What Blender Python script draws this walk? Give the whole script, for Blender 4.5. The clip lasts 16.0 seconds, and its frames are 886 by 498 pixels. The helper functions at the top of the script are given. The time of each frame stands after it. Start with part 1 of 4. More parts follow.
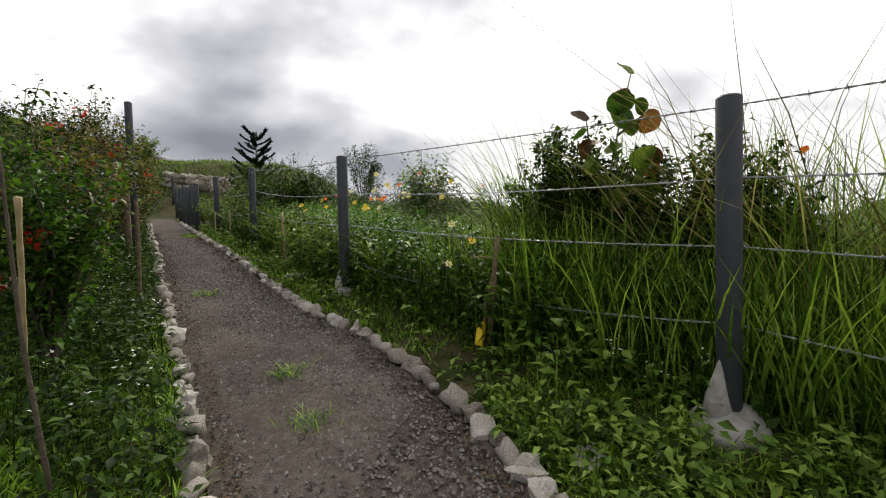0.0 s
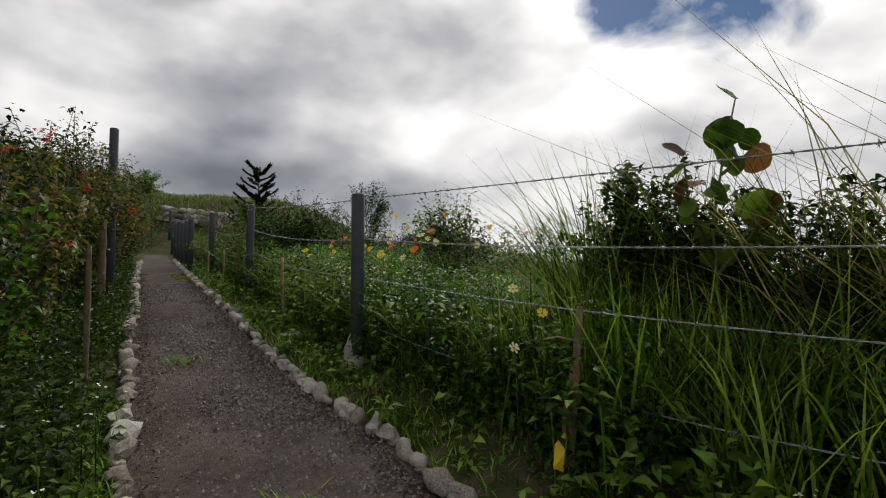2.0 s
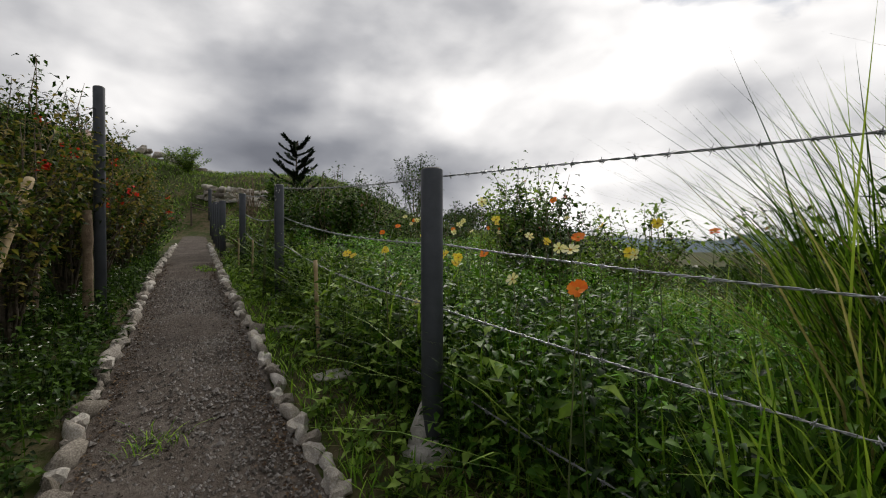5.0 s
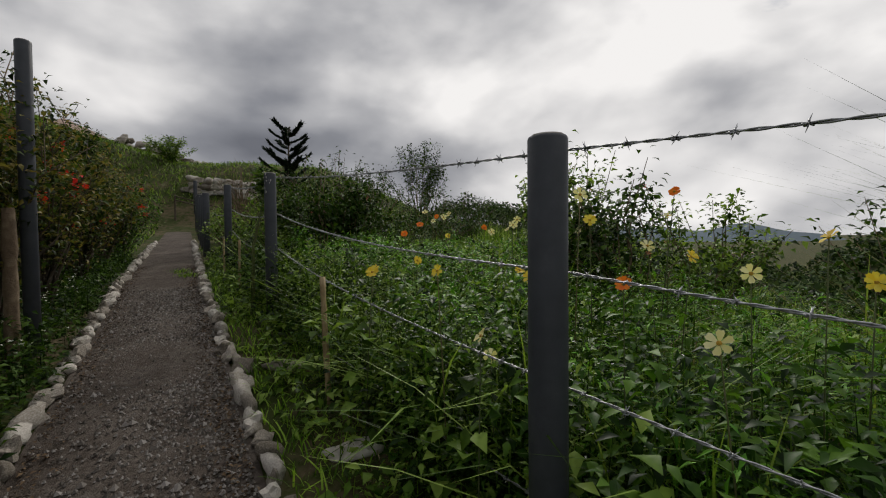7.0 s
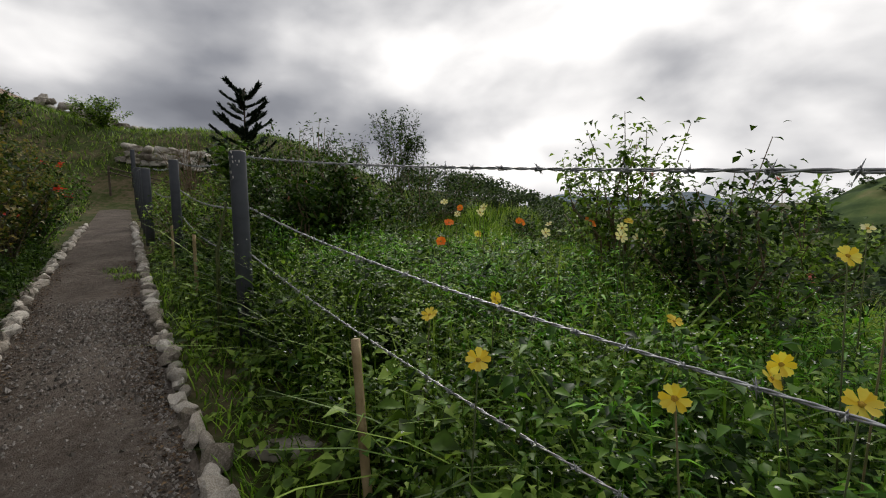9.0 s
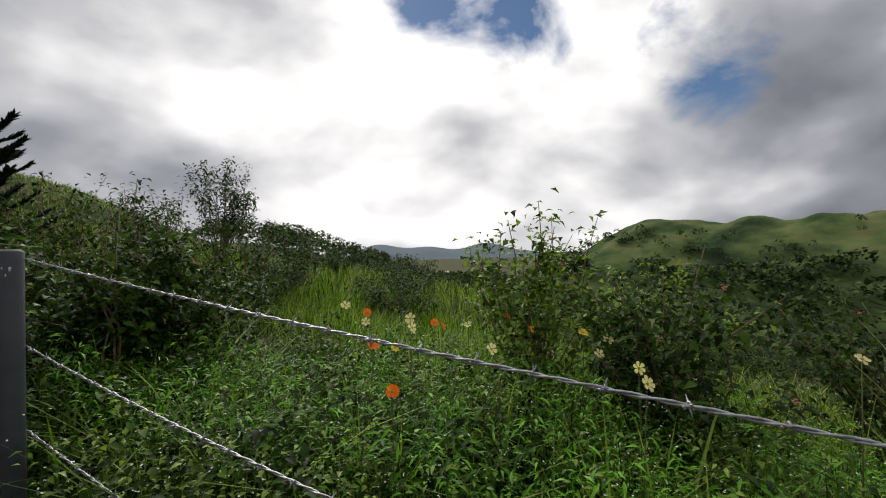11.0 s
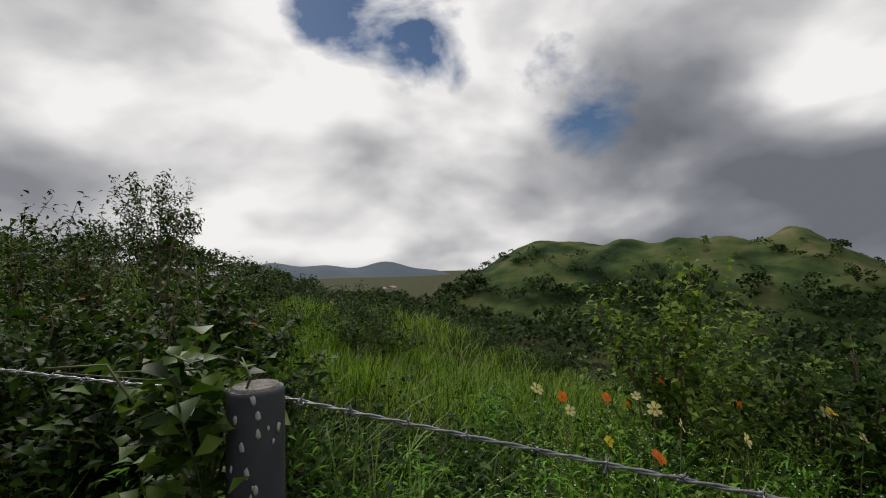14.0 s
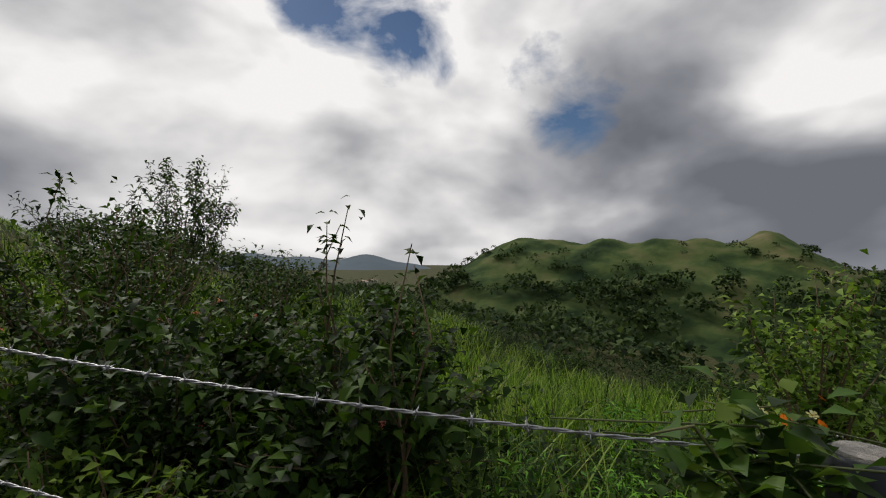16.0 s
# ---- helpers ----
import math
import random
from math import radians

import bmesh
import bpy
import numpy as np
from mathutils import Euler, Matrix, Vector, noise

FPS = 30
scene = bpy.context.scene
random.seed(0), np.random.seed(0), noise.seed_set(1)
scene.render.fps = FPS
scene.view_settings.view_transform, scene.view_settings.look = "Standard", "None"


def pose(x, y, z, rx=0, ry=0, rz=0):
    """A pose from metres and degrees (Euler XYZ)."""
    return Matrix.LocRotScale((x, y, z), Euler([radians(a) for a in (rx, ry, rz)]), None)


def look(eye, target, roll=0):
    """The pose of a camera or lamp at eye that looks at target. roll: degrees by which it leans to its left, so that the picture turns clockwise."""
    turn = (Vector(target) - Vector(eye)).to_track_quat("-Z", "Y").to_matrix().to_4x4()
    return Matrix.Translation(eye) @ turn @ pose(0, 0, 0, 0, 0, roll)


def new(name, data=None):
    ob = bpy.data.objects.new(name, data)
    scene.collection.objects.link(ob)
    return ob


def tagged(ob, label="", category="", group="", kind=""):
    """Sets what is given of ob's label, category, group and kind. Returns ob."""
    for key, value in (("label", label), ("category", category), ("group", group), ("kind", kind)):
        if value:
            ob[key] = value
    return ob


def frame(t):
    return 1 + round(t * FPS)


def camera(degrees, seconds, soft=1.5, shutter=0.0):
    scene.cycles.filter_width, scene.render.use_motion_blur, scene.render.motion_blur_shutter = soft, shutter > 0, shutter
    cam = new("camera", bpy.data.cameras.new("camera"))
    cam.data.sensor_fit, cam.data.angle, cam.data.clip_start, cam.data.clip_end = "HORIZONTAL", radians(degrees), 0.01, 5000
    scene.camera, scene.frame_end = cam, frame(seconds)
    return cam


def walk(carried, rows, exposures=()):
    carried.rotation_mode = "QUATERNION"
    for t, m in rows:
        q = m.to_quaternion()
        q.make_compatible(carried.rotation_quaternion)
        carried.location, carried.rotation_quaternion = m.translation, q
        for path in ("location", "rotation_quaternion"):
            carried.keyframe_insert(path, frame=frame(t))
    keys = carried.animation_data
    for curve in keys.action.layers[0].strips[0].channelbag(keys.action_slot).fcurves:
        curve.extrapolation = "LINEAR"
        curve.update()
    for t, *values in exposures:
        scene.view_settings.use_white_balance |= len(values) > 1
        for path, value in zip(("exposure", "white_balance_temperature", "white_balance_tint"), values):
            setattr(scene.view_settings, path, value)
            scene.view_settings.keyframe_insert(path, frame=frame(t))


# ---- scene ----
cam = camera(90, 16.0, 1.1)
PATH = [
    (0, look((0.450, 1.885, 1.204), (1.236, 3.723, 1.127), -1.50)),
    (0.5, look((0.383, 2.027, 1.185), (1.232, 3.832, 1.333), -1.30)),
    (1, look((0.373, 2.334, 1.315), (1.217, 4.142, 1.448), -1.00)),
    (1.5, look((0.406, 2.565, 1.396), (1.229, 4.384, 1.512), -0.60)),
    (2, look((0.507, 2.855, 1.367), (1.297, 4.690, 1.464), -0.30)),
    (2.5, look((0.558, 3.089, 1.474), (1.323, 4.935, 1.550), 0.10)),
    (3, look((0.598, 3.394, 1.458), (1.323, 5.258, 1.511), 0.20)),
    (3.5, look((0.593, 3.679, 1.515), (1.296, 5.551, 1.541), 0.10)),
    (4, look((0.585, 3.948, 1.630), (1.272, 5.826, 1.640), -0.10)),
    (4.5, look((0.632, 4.212, 1.594), (1.290, 6.101, 1.589), -0.20)),
    (5, look((0.694, 4.526, 1.650), (1.315, 6.427, 1.633), -0.30)),
    (5.2, look((0.740, 4.677, 1.695), (1.322, 6.590, 1.661), -0.50)),
    (7.3, look((0.645, 5.820, 1.786), (1.316, 7.703, 1.724), -0.40)),
    (7.5, look((0.650, 5.940, 1.808), (1.330, 7.820, 1.740), -0.20)),
    (8, look((0.580, 6.215, 1.875), (1.211, 8.110, 1.771), 0.30)),
    (8.5, look((0.552, 6.608, 1.853), (1.145, 8.513, 1.717), 0.50)),
    (9, look((0.480, 6.859, 2.009), (1.298, 8.673, 1.810), -0.90)),
    (9.5, look((0.455, 7.060, 2.130), (1.580, 8.700, 1.920), -1.50)),
    (10, look((0.400, 7.310, 2.165), (1.832, 8.704, 2.105), -0.90)),
    (10.2, look((0.400, 7.410, 2.225), (1.822, 8.815, 2.175), -1.10)),
    (12.3, look((0.130, 8.763, 2.430), (1.759, 9.916, 2.556), -1.60)),
    (12.5, look((0.100, 8.900, 2.445), (1.745, 10.031, 2.566), -1.60)),
    (13, look((0.040, 9.083, 2.510), (1.719, 10.165, 2.619), -1.50)),
    (13.5, look((-0.048, 9.312, 2.570), (1.665, 10.340, 2.669), -1.40)),
    (14, look((-0.147, 9.591, 2.650), (1.595, 10.569, 2.736), -1.20)),
    (14.5, look((-0.218, 9.925, 2.675), (1.552, 10.853, 2.755), -0.60)),
    (15, look((-0.331, 10.225, 2.690), (1.454, 11.125, 2.767), -0.30)),
    (15.5, look((-0.442, 10.490, 2.720), (1.345, 11.385, 2.791), 0.10)),
    (16, look((-0.525, 10.690, 2.730), (1.258, 11.595, 2.791), 0.30)),
]
walk(cam, PATH, [(0.0, 0.25), (0.5, 0.02), (1.0, -0.18), (2.0, -0.36), (3.0, -0.38), (5.0, -0.3), (7.3, -0.58), (8.0, -0.50), (9.0, -0.28), (9.5, -0.10), (10.0, 0.06), (10.2, 0.06), (12.3, -0.6), (16.0, -0.56)])

# ---- sky, sun ----
SUN_AZ, SUN_EL = radians(28), radians(38)
SUN_DIR = Vector((math.sin(SUN_AZ) * math.cos(SUN_EL), math.cos(SUN_AZ) * math.cos(SUN_EL), math.sin(SUN_EL)))


def link(tree, a, b):
    tree.links.new(a, b)


def math_node(tree, op, a, b=None, clamp=False):
    n = tree.nodes.new("ShaderNodeMath")
    n.operation, n.use_clamp = op, clamp
    for i, v in enumerate((a, b)):
        if v is None:
            continue
        if isinstance(v, (int, float)):
            n.inputs[i].default_value = v
        else:
            link(tree, v, n.inputs[i])
    return n.outputs[0]


def ramp(tree, fac, stops):
    n = tree.nodes.new("ShaderNodeValToRGB")
    el = n.color_ramp.elements
    while len(el) < len(stops):
        el.new(0.5)
    for e, (p, c) in zip(el, stops):
        e.position = p
        e.color = (*c, 1) if len(c) == 3 else c
    link(tree, fac, n.inputs[0])
    return n.outputs[0]


def noise_node(tree, vec, scale, detail=6.0, rough=0.55, distortion=0.0):
    n = tree.nodes.new("ShaderNodeTexNoise")
    n.inputs["Scale"].default_value = scale
    n.inputs["Detail"].default_value = detail
    n.inputs["Roughness"].default_value = rough
    n.inputs["Distortion"].default_value = distortion
    if vec is not None:
        link(tree, vec, n.inputs["Vector"])
    return n.outputs["Fac"]


def vec_node(tree, op, a, b):
    n = tree.nodes.new("ShaderNodeVectorMath")
    n.operation = op
    for i, v in enumerate((a, b)):
        if isinstance(v, (tuple, list, Vector)):
            n.inputs[i].default_value = v
        elif isinstance(v, (int, float)):
            n.inputs["Scale"].default_value = v
        else:
            link(tree, v, n.inputs[i])
    return n.outputs["Value"] if op == "DOT_PRODUCT" else n.outputs[0]


def cloudy_world():
    w = bpy.data.worlds.new("cloudy_sky")
    w.use_nodes = True
    scene.world = w
    t = w.node_tree
    t.nodes.clear()
    out = t.nodes.new("ShaderNodeOutputWorld")
    sky = t.nodes.new("ShaderNodeTexSky")
    sky.sky_type, sky.sun_disc = "NISHITA", False
    sky.sun_elevation, sky.sun_rotation = SUN_EL, SUN_AZ
    sky.dust_density, sky.ozone_density = 0.2, 5.0
    clear = t.nodes.new("ShaderNodeBackground")
    link(t, sky.outputs[0], clear.inputs[0])
    clear.inputs[1].default_value = 0.065
    co = t.nodes.new("ShaderNodeTexCoord").outputs["Generated"]
    sep = t.nodes.new("ShaderNodeSeparateXYZ")
    link(t, co, sep.inputs[0])
    z = sep.outputs[2]
    # the cloud deck is a flat layer: it narrows towards the horizon
    flat = vec_node(t, "MULTIPLY", co, (1.0, 1.0, 0.35))
    zz = math_node(t, "ADD", math_node(t, "MAXIMUM", z, 0.0), 0.22)
    inv = math_node(t, "DIVIDE", 1.0, zz)
    scl = t.nodes.new("ShaderNodeVectorMath")
    scl.operation = "SCALE"
    link(t, flat, scl.inputs[0])
    link(t, inv, scl.inputs["Scale"])
    deck = scl.outputs[0]
    puff = vec_node(t, "MULTIPLY", co, (1.0, 1.0, 1.7))
    big = noise_node(t, vec_node(t, "ADD", deck, (3.1, 0.7, 0.0)), 0.42, 3.0, 0.45, 0.3)
    mid = noise_node(t, vec_node(t, "ADD", puff, (5.2, 1.4, 0.3)), 1.9, 7.0, 0.44, 0.2)
    fine = noise_node(t, vec_node(t, "ADD", puff, (9.3, 4.2, 2.0)), 6.5, 8.0, 0.55, 0.2)
    warp = noise_node(t, vec_node(t, "ADD", puff, (2.3, 8.1, 1.1)), 3.2, 5.0, 0.5, 0.6)
    above = noise_node(t, vec_node(t, "ADD", puff, (5.2, 1.4, 0.42)), 1.9, 4.0, 0.44, 0.2)
    below = noise_node(t, vec_node(t, "ADD", puff, (5.2, 1.4, 0.18)), 1.9, 4.0, 0.44, 0.2)
    shade = math_node(t, "MULTIPLY", math_node(t, "SUBTRACT", below, above), 0.55)
    dens = math_node(t, "ADD", math_node(t, "MULTIPLY", big, 0.34), math_node(t, "ADD", math_node(t, "MULTIPLY", mid, 0.50), math_node(t, "ADD", math_node(t, "MULTIPLY", fine, 0.06), math_node(t, "MULTIPLY", warp, 0.10))))
    dens = math_node(t, "ADD", dens, shade)
    sun = vec_node(t, "DOT_PRODUCT", co, tuple(SUN_DIR))
    glow = math_node(t, "POWER", math_node(t, "MAXIMUM", sun, 0.0), 4.0)
    low = math_node(t, "MULTIPLY", math_node(t, "SUBTRACT", 0.16, z), 2.2, True)
    lit = math_node(t, "ADD", math_node(t, "MULTIPLY", math_node(t, "SUBTRACT", dens, 0.42), 3.4), math_node(t, "ADD", math_node(t, "MULTIPLY", glow, 0.66), math_node(t, "ADD", math_node(t, "MULTIPLY", low, 0.12), 0.06)))
    gap_dirs = [Vector(v).normalized() for v in ((0.66, 0.55, 0.52), (0.74, 0.46, 0.485), (0.885, 0.26, 0.385), (0.93, 0.165, 0.33))]
    nears = [vec_node(t, "DOT_PRODUCT", co, tuple(v)) for v in gap_dirs]
    near = math_node(t, "MAXIMUM", math_node(t, "MAXIMUM", nears[0], nears[1]), math_node(t, "SUBTRACT", math_node(t, "MAXIMUM", nears[2], nears[3]), 0.0045))
    # heaped white cloud below the gap
    heap = vec_node(t, "DOT_PRODUCT", co, tuple(Vector((0.88, 0.36, 0.27)).normalized()))
    heap = math_node(t, "MULTIPLY", math_node(t, "SUBTRACT", heap, 0.955), 9.0, True)
    rim = math_node(t, "ADD", math_node(t, "MULTIPLY", math_node(t, "SUBTRACT", near, 0.93), 2.2, True), math_node(t, "MULTIPLY", heap, 0.75))
    lit = math_node(t, "ADD", lit, rim)
    col = ramp(t, lit, [(0.0, (0.22, 0.23, 0.265)), (0.25, (0.36, 0.37, 0.41)), (0.5, (0.66, 0.66, 0.685)), (0.85, (1.34, 1.31, 1.29))])
    cloud = t.nodes.new("ShaderNodeBackground")
    link(t, col, cloud.inputs[0])
    cloud.inputs[1].default_value = 1.0
    # a gap in the deck with blue sky behind it
    lobe = math_node(t, "MULTIPLY", math_node(t, "SUBTRACT", near, 0.984), 75.0, True)
    holes = noise_node(t, vec_node(t, "ADD", puff, (1.7, 5.5, 0.4)), 4.2, 8.0, 0.55, 0.4)
    torn = math_node(t, "ADD", math_node(t, "MULTIPLY", lobe, 0.70), math_node(t, "MULTIPLY", math_node(t, "SUBTRACT", holes, 0.5), 1.7))
    gap = math_node(t, "MULTIPLY", math_node(t, "MULTIPLY", math_node(t, "SUBTRACT", torn, 0.42), 3.0, True), math_node(t, "MULTIPLY", lobe, 2.5, True))
    mix = t.nodes.new("ShaderNodeMixShader")
    link(t, gap, mix.inputs[0])
    link(t, cloud.outputs[0], mix.inputs[1])
    link(t, clear.outputs[0], mix.inputs[2])
    link(t, mix.outputs[0], out.inputs[0])


cloudy_world()
sun_lamp = new("sun", bpy.data.lights.new("sun", "SUN"))
sun_lamp.data.energy, sun_lamp.data.angle, sun_lamp.data.color = 2.1, radians(10), (1.0, 0.95, 0.87)
sun_lamp.matrix_world = look(SUN_DIR * 50, (0, 0, 0))


# ---- materials ----
def surface(name, stops, scale=6.0, detail=8.0, rough=0.8, bump=0.3, bump_scale=60.0, spread=0.0, metal=0.0, big=0.0, through_light=0.0, gloss=0.3):
    """A principled material: colours mixed by two noises, relief, and if spread > 0 a difference from piece to piece."""
    m = bpy.data.materials.new(name)
    m.use_nodes = True
    t = m.node_tree
    b = t.nodes["Principled BSDF"]
    co = t.nodes.new("ShaderNodeTexCoord").outputs["Object"]
    fac = noise_node(t, co, scale, detail, 0.6)
    if big:
        fac = math_node(t, "ADD", math_node(t, "MULTIPLY", fac, 1 - big), math_node(t, "MULTIPLY", noise_node(t, co, scale * 0.11, 3.0), big))
    if spread:
        geo = t.nodes.new("ShaderNodeNewGeometry")
        info = t.nodes.new("ShaderNodeObjectInfo")
        rnd = math_node(t, "FRACT", math_node(t, "ADD", geo.outputs["Random Per Island"], info.outputs["Random"]))
        fac = math_node(t, "ADD", fac, math_node(t, "MULTIPLY", math_node(t, "SUBTRACT", rnd, 0.5), spread), True)
    link(t, ramp(t, fac, stops), b.inputs["Base Color"])
    b.inputs["Roughness"].default_value = rough
    b.inputs["Metallic"].default_value = metal
    b.inputs["Specular IOR Level"].default_value = gloss
    if bump:
        n = t.nodes.new("ShaderNodeBump")
        n.inputs["Strength"].default_value = bump
        n.inputs["Distance"].default_value = 0.02
        link(t, noise_node(t, co, bump_scale, 6.0, 0.65), n.inputs["Height"])
        link(t, n.outputs[0], b.inputs["Normal"])
    if through_light:
        tr = t.nodes.new("ShaderNodeBsdfTranslucent")
        link(t, ramp(t, fac, [(p, (min(1, c[0] * 1.5), min(1, c[1] * 1.6), c[2] * 0.8)) for p, c in stops]), tr.inputs[0])
        mx = t.nodes.new("ShaderNodeMixShader")
        mx.inputs[0].default_value = through_light
        link(t, b.outputs[0], mx.inputs[1])
        link(t, tr.outputs[0], mx.inputs[2])
        link(t, mx.outputs[0], t.nodes["Material Output"].inputs[0])
    return m


def leafy(name, dark, mid, light, rough=0.45, trans=0.28, spread=0.9):
    dark, light = tuple(c * 0.6 for c in dark), tuple(min(1, c * 1.15) for c in light)
    return surface(name, [(0.15, dark), (0.5, mid), (0.85, light)], 9.0, 3.0, rough, 0.0, spread=spread, through_light=trans, gloss=0.11)


M_SOIL = surface("soil_and_turf", [(0.32, (0.022, 0.036, 0.008)), (0.48, (0.048, 0.062, 0.016)), (0.58, (0.11, 0.088, 0.050)), (0.75, (0.19, 0.155, 0.10))], 6.0, 10.0, 0.95, 0.8, 50, big=0.45, gloss=0.1)
M_HILL = surface("hill_grass", [(0.38, (0.018, 0.035, 0.016)), (0.47, (0.045, 0.075, 0.026)), (0.54, (0.085, 0.12, 0.040)), (0.61, (0.13, 0.14, 0.058)), (0.70, (0.22, 0.185, 0.105))], 0.045, 10.0, 0.95, 1.0, 0.5, big=0.3, gloss=0.05)
M_PATH = surface("gravelly_concrete", [(0.28, (0.048, 0.037, 0.029)), (0.48, (0.115, 0.094, 0.078)), (0.66, (0.185, 0.158, 0.135)), (0.8, (0.26, 0.23, 0.205))], 26.0, 12.0, 0.95, 1.0, 110, big=0.42, gloss=0.15)
M_GRAVEL = surface("gravel", [(0.2, (0.08, 0.07, 0.06)), (0.5, (0.19, 0.17, 0.15)), (0.8, (0.27, 0.25, 0.23))], 8.0, 3.0, 0.9, 0.2, 90, spread=0.9)
M_STONE = surface("pale_stone", [(0.2, (0.13, 0.11, 0.085)), (0.5, (0.36, 0.32, 0.27)), (0.8, (0.62, 0.58, 0.52))], 9.0, 8.0, 0.85, 0.5, 45, spread=0.55)
M_PIPE = surface("dark_grey_plastic_pipe", [(0.3, (0.040, 0.044, 0.052)), (0.6, (0.060, 0.065, 0.075)), (0.85, (0.095, 0.10, 0.11))], 14.0, 8.0, 0.5, 0.08, 120, big=0.3)
M_CONCRETE = surface("rough_concrete", [(0.2, (0.22, 0.20, 0.175)), (0.5, (0.42, 0.39, 0.35)), (0.8, (0.55, 0.52, 0.48))], 12.0, 9.0, 0.92, 0.8, 50)
M_WIRE = surface("galvanised_wire", [(0.3, (0.20, 0.20, 0.20)), (0.7, (0.45, 0.46, 0.47))], 60.0, 5.0, 0.45, 0.1, 200, metal=0.75)
M_BAMBOO = surface("weathered_bamboo", [(0.2, (0.16, 0.11, 0.055)), (0.5, (0.34, 0.25, 0.13)), (0.8, (0.52, 0.42, 0.26))], 9.0, 8.0, 0.7, 0.3, 60)
M_LITTER = surface("dead_leaf_litter", [(0.2, (0.030, 0.020, 0.013)), (0.5, (0.075, 0.048, 0.030)), (0.8, (0.16, 0.11, 0.065))], 9.0, 3.0, 0.9, 0.0, spread=0.9, gloss=0.1)
M_STICK = surface("weathered_wood", [(0.2, (0.075, 0.05, 0.03)), (0.5, (0.17, 0.12, 0.075)), (0.8, (0.30, 0.23, 0.15))], 14.0, 8.0, 0.85, 0.6, 50)
M_BARK = surface("dark_bark", [(0.2, (0.04, 0.03, 0.022)), (0.5, (0.09, 0.07, 0.05)), (0.8, (0.16, 0.13, 0.10))], 16.0, 8.0, 0.9, 0.8, 40)
M_STEM = surface("green_stem", [(0.2, (0.05, 0.07, 0.02)), (0.6, (0.10, 0.12, 0.04)), (0.9, (0.17, 0.13, 0.06))], 9.0, 4.0, 0.7, 0.0, spread=0.6)
M_GRASS = leafy("tall_grass", (0.032, 0.071, 0.007), (0.093, 0.188, 0.018), (0.263, 0.350, 0.061))
M_LAWN = leafy("lawn_grass", (0.052, 0.115, 0.007), (0.128, 0.262, 0.018), (0.280, 0.420, 0.052))
M_DRY = leafy("dry_grass", (0.10, 0.085, 0.04), (0.20, 0.17, 0.085), (0.33, 0.28, 0.16))
M_HERB = leafy("dark_herb_leaf", (0.013, 0.040, 0.004), (0.036, 0.095, 0.009), (0.095, 0.185, 0.022))
M_FERNY = leafy("feathery_leaf", (0.029, 0.098, 0.007), (0.075, 0.232, 0.015), (0.175, 0.385, 0.035))
M_WEED = leafy("weed_leaf", (0.039, 0.078, 0.009), (0.102, 0.188, 0.024), (0.228, 0.324, 0.061))
M_SHRUB = leafy("shrub_leaf", (0.011, 0.028, 0.004), (0.027, 0.062, 0.008), (0.062, 0.112, 0.015), 0.6, 0.2)
M_ROSE = leafy("thorny_shrub_leaf", (0.018, 0.032, 0.008), (0.063, 0.102, 0.021), (0.193, 0.149, 0.044))
M_ROUND = leafy("leathery_round_leaf", (0.030, 0.065, 0.010), (0.062, 0.13, 0.02), (0.13, 0.19, 0.035), 0.45)
M_RUST = leafy("red_tinged_leaf", (0.10, 0.045, 0.022), (0.19, 0.075, 0.035), (0.25, 0.13, 0.05), 0.45)
M_NEEDLE = leafy("dark_needles", (0.008, 0.016, 0.012), (0.018, 0.032, 0.022), (0.032, 0.05, 0.03), 0.6, 0.1)
M_TREE = leafy("far_foliage", (0.022, 0.042, 0.018), (0.042, 0.075, 0.026), (0.08, 0.115, 0.04), 0.8, 0.15)
M_YELLOW = surface("yellow_petal", [(0.3, (0.75, 0.50, 0.03)), (0.7, (0.85, 0.68, 0.12))], 20, 2, 0.6, 0.0, spread=0.5, through_light=0.3)
M_CREAM = surface("pale_yellow_petal", [(0.3, (0.80, 0.72, 0.30)), (0.7, (0.85, 0.80, 0.50))], 20, 2, 0.6, 0.0, spread=0.5, through_light=0.3)
M_ORANGE = surface("orange_petal", [(0.3, (0.80, 0.15, 0.008)), (0.7, (0.88, 0.25, 0.02))], 20, 2, 0.6, 0.0, spread=0.5, through_light=0.3)
M_RED = surface("red_petal", [(0.3, (0.55, 0.02, 0.015)), (0.7, (0.72, 0.05, 0.03))], 20, 2, 0.6, 0.0, spread=0.5, through_light=0.3)
M_PINK = surface("pink_petal", [(0.3, (0.70, 0.16, 0.20)), (0.7, (0.80, 0.36, 0.26))], 20, 2, 0.6, 0.0, spread=0.5, through_light=0.3)
M_WHITE = surface("white_petal", [(0.3, (0.62, 0.62, 0.58)), (0.7, (0.80, 0.80, 0.76))], 20, 2, 0.6, 0.0, spread=0.5, through_light=0.2)
M_CENTRE = surface("flower_centre", [(0.3, (0.35, 0.20, 0.02)), (0.7, (0.60, 0.38, 0.04))], 60, 2, 0.8, 0.3, 300)
M_TAG = surface("yellow_plastic", [(0.3, (0.70, 0.45, 0.01)), (0.7, (0.80, 0.58, 0.03))], 8, 3, 0.4, 0.1, 40)
M_ROOF = surface("pinkish_roof_sheet", [(0.3, (0.36, 0.25, 0.19)), (0.7, (0.50, 0.37, 0.29))], 2.0, 6, 0.6, 0.2, 20)
M_WALL = surface("pale_rendered_wall", [(0.3, (0.40, 0.38, 0.34)), (0.7, (0.60, 0.58, 0.54))], 2.0, 6, 0.9, 0.2, 30)
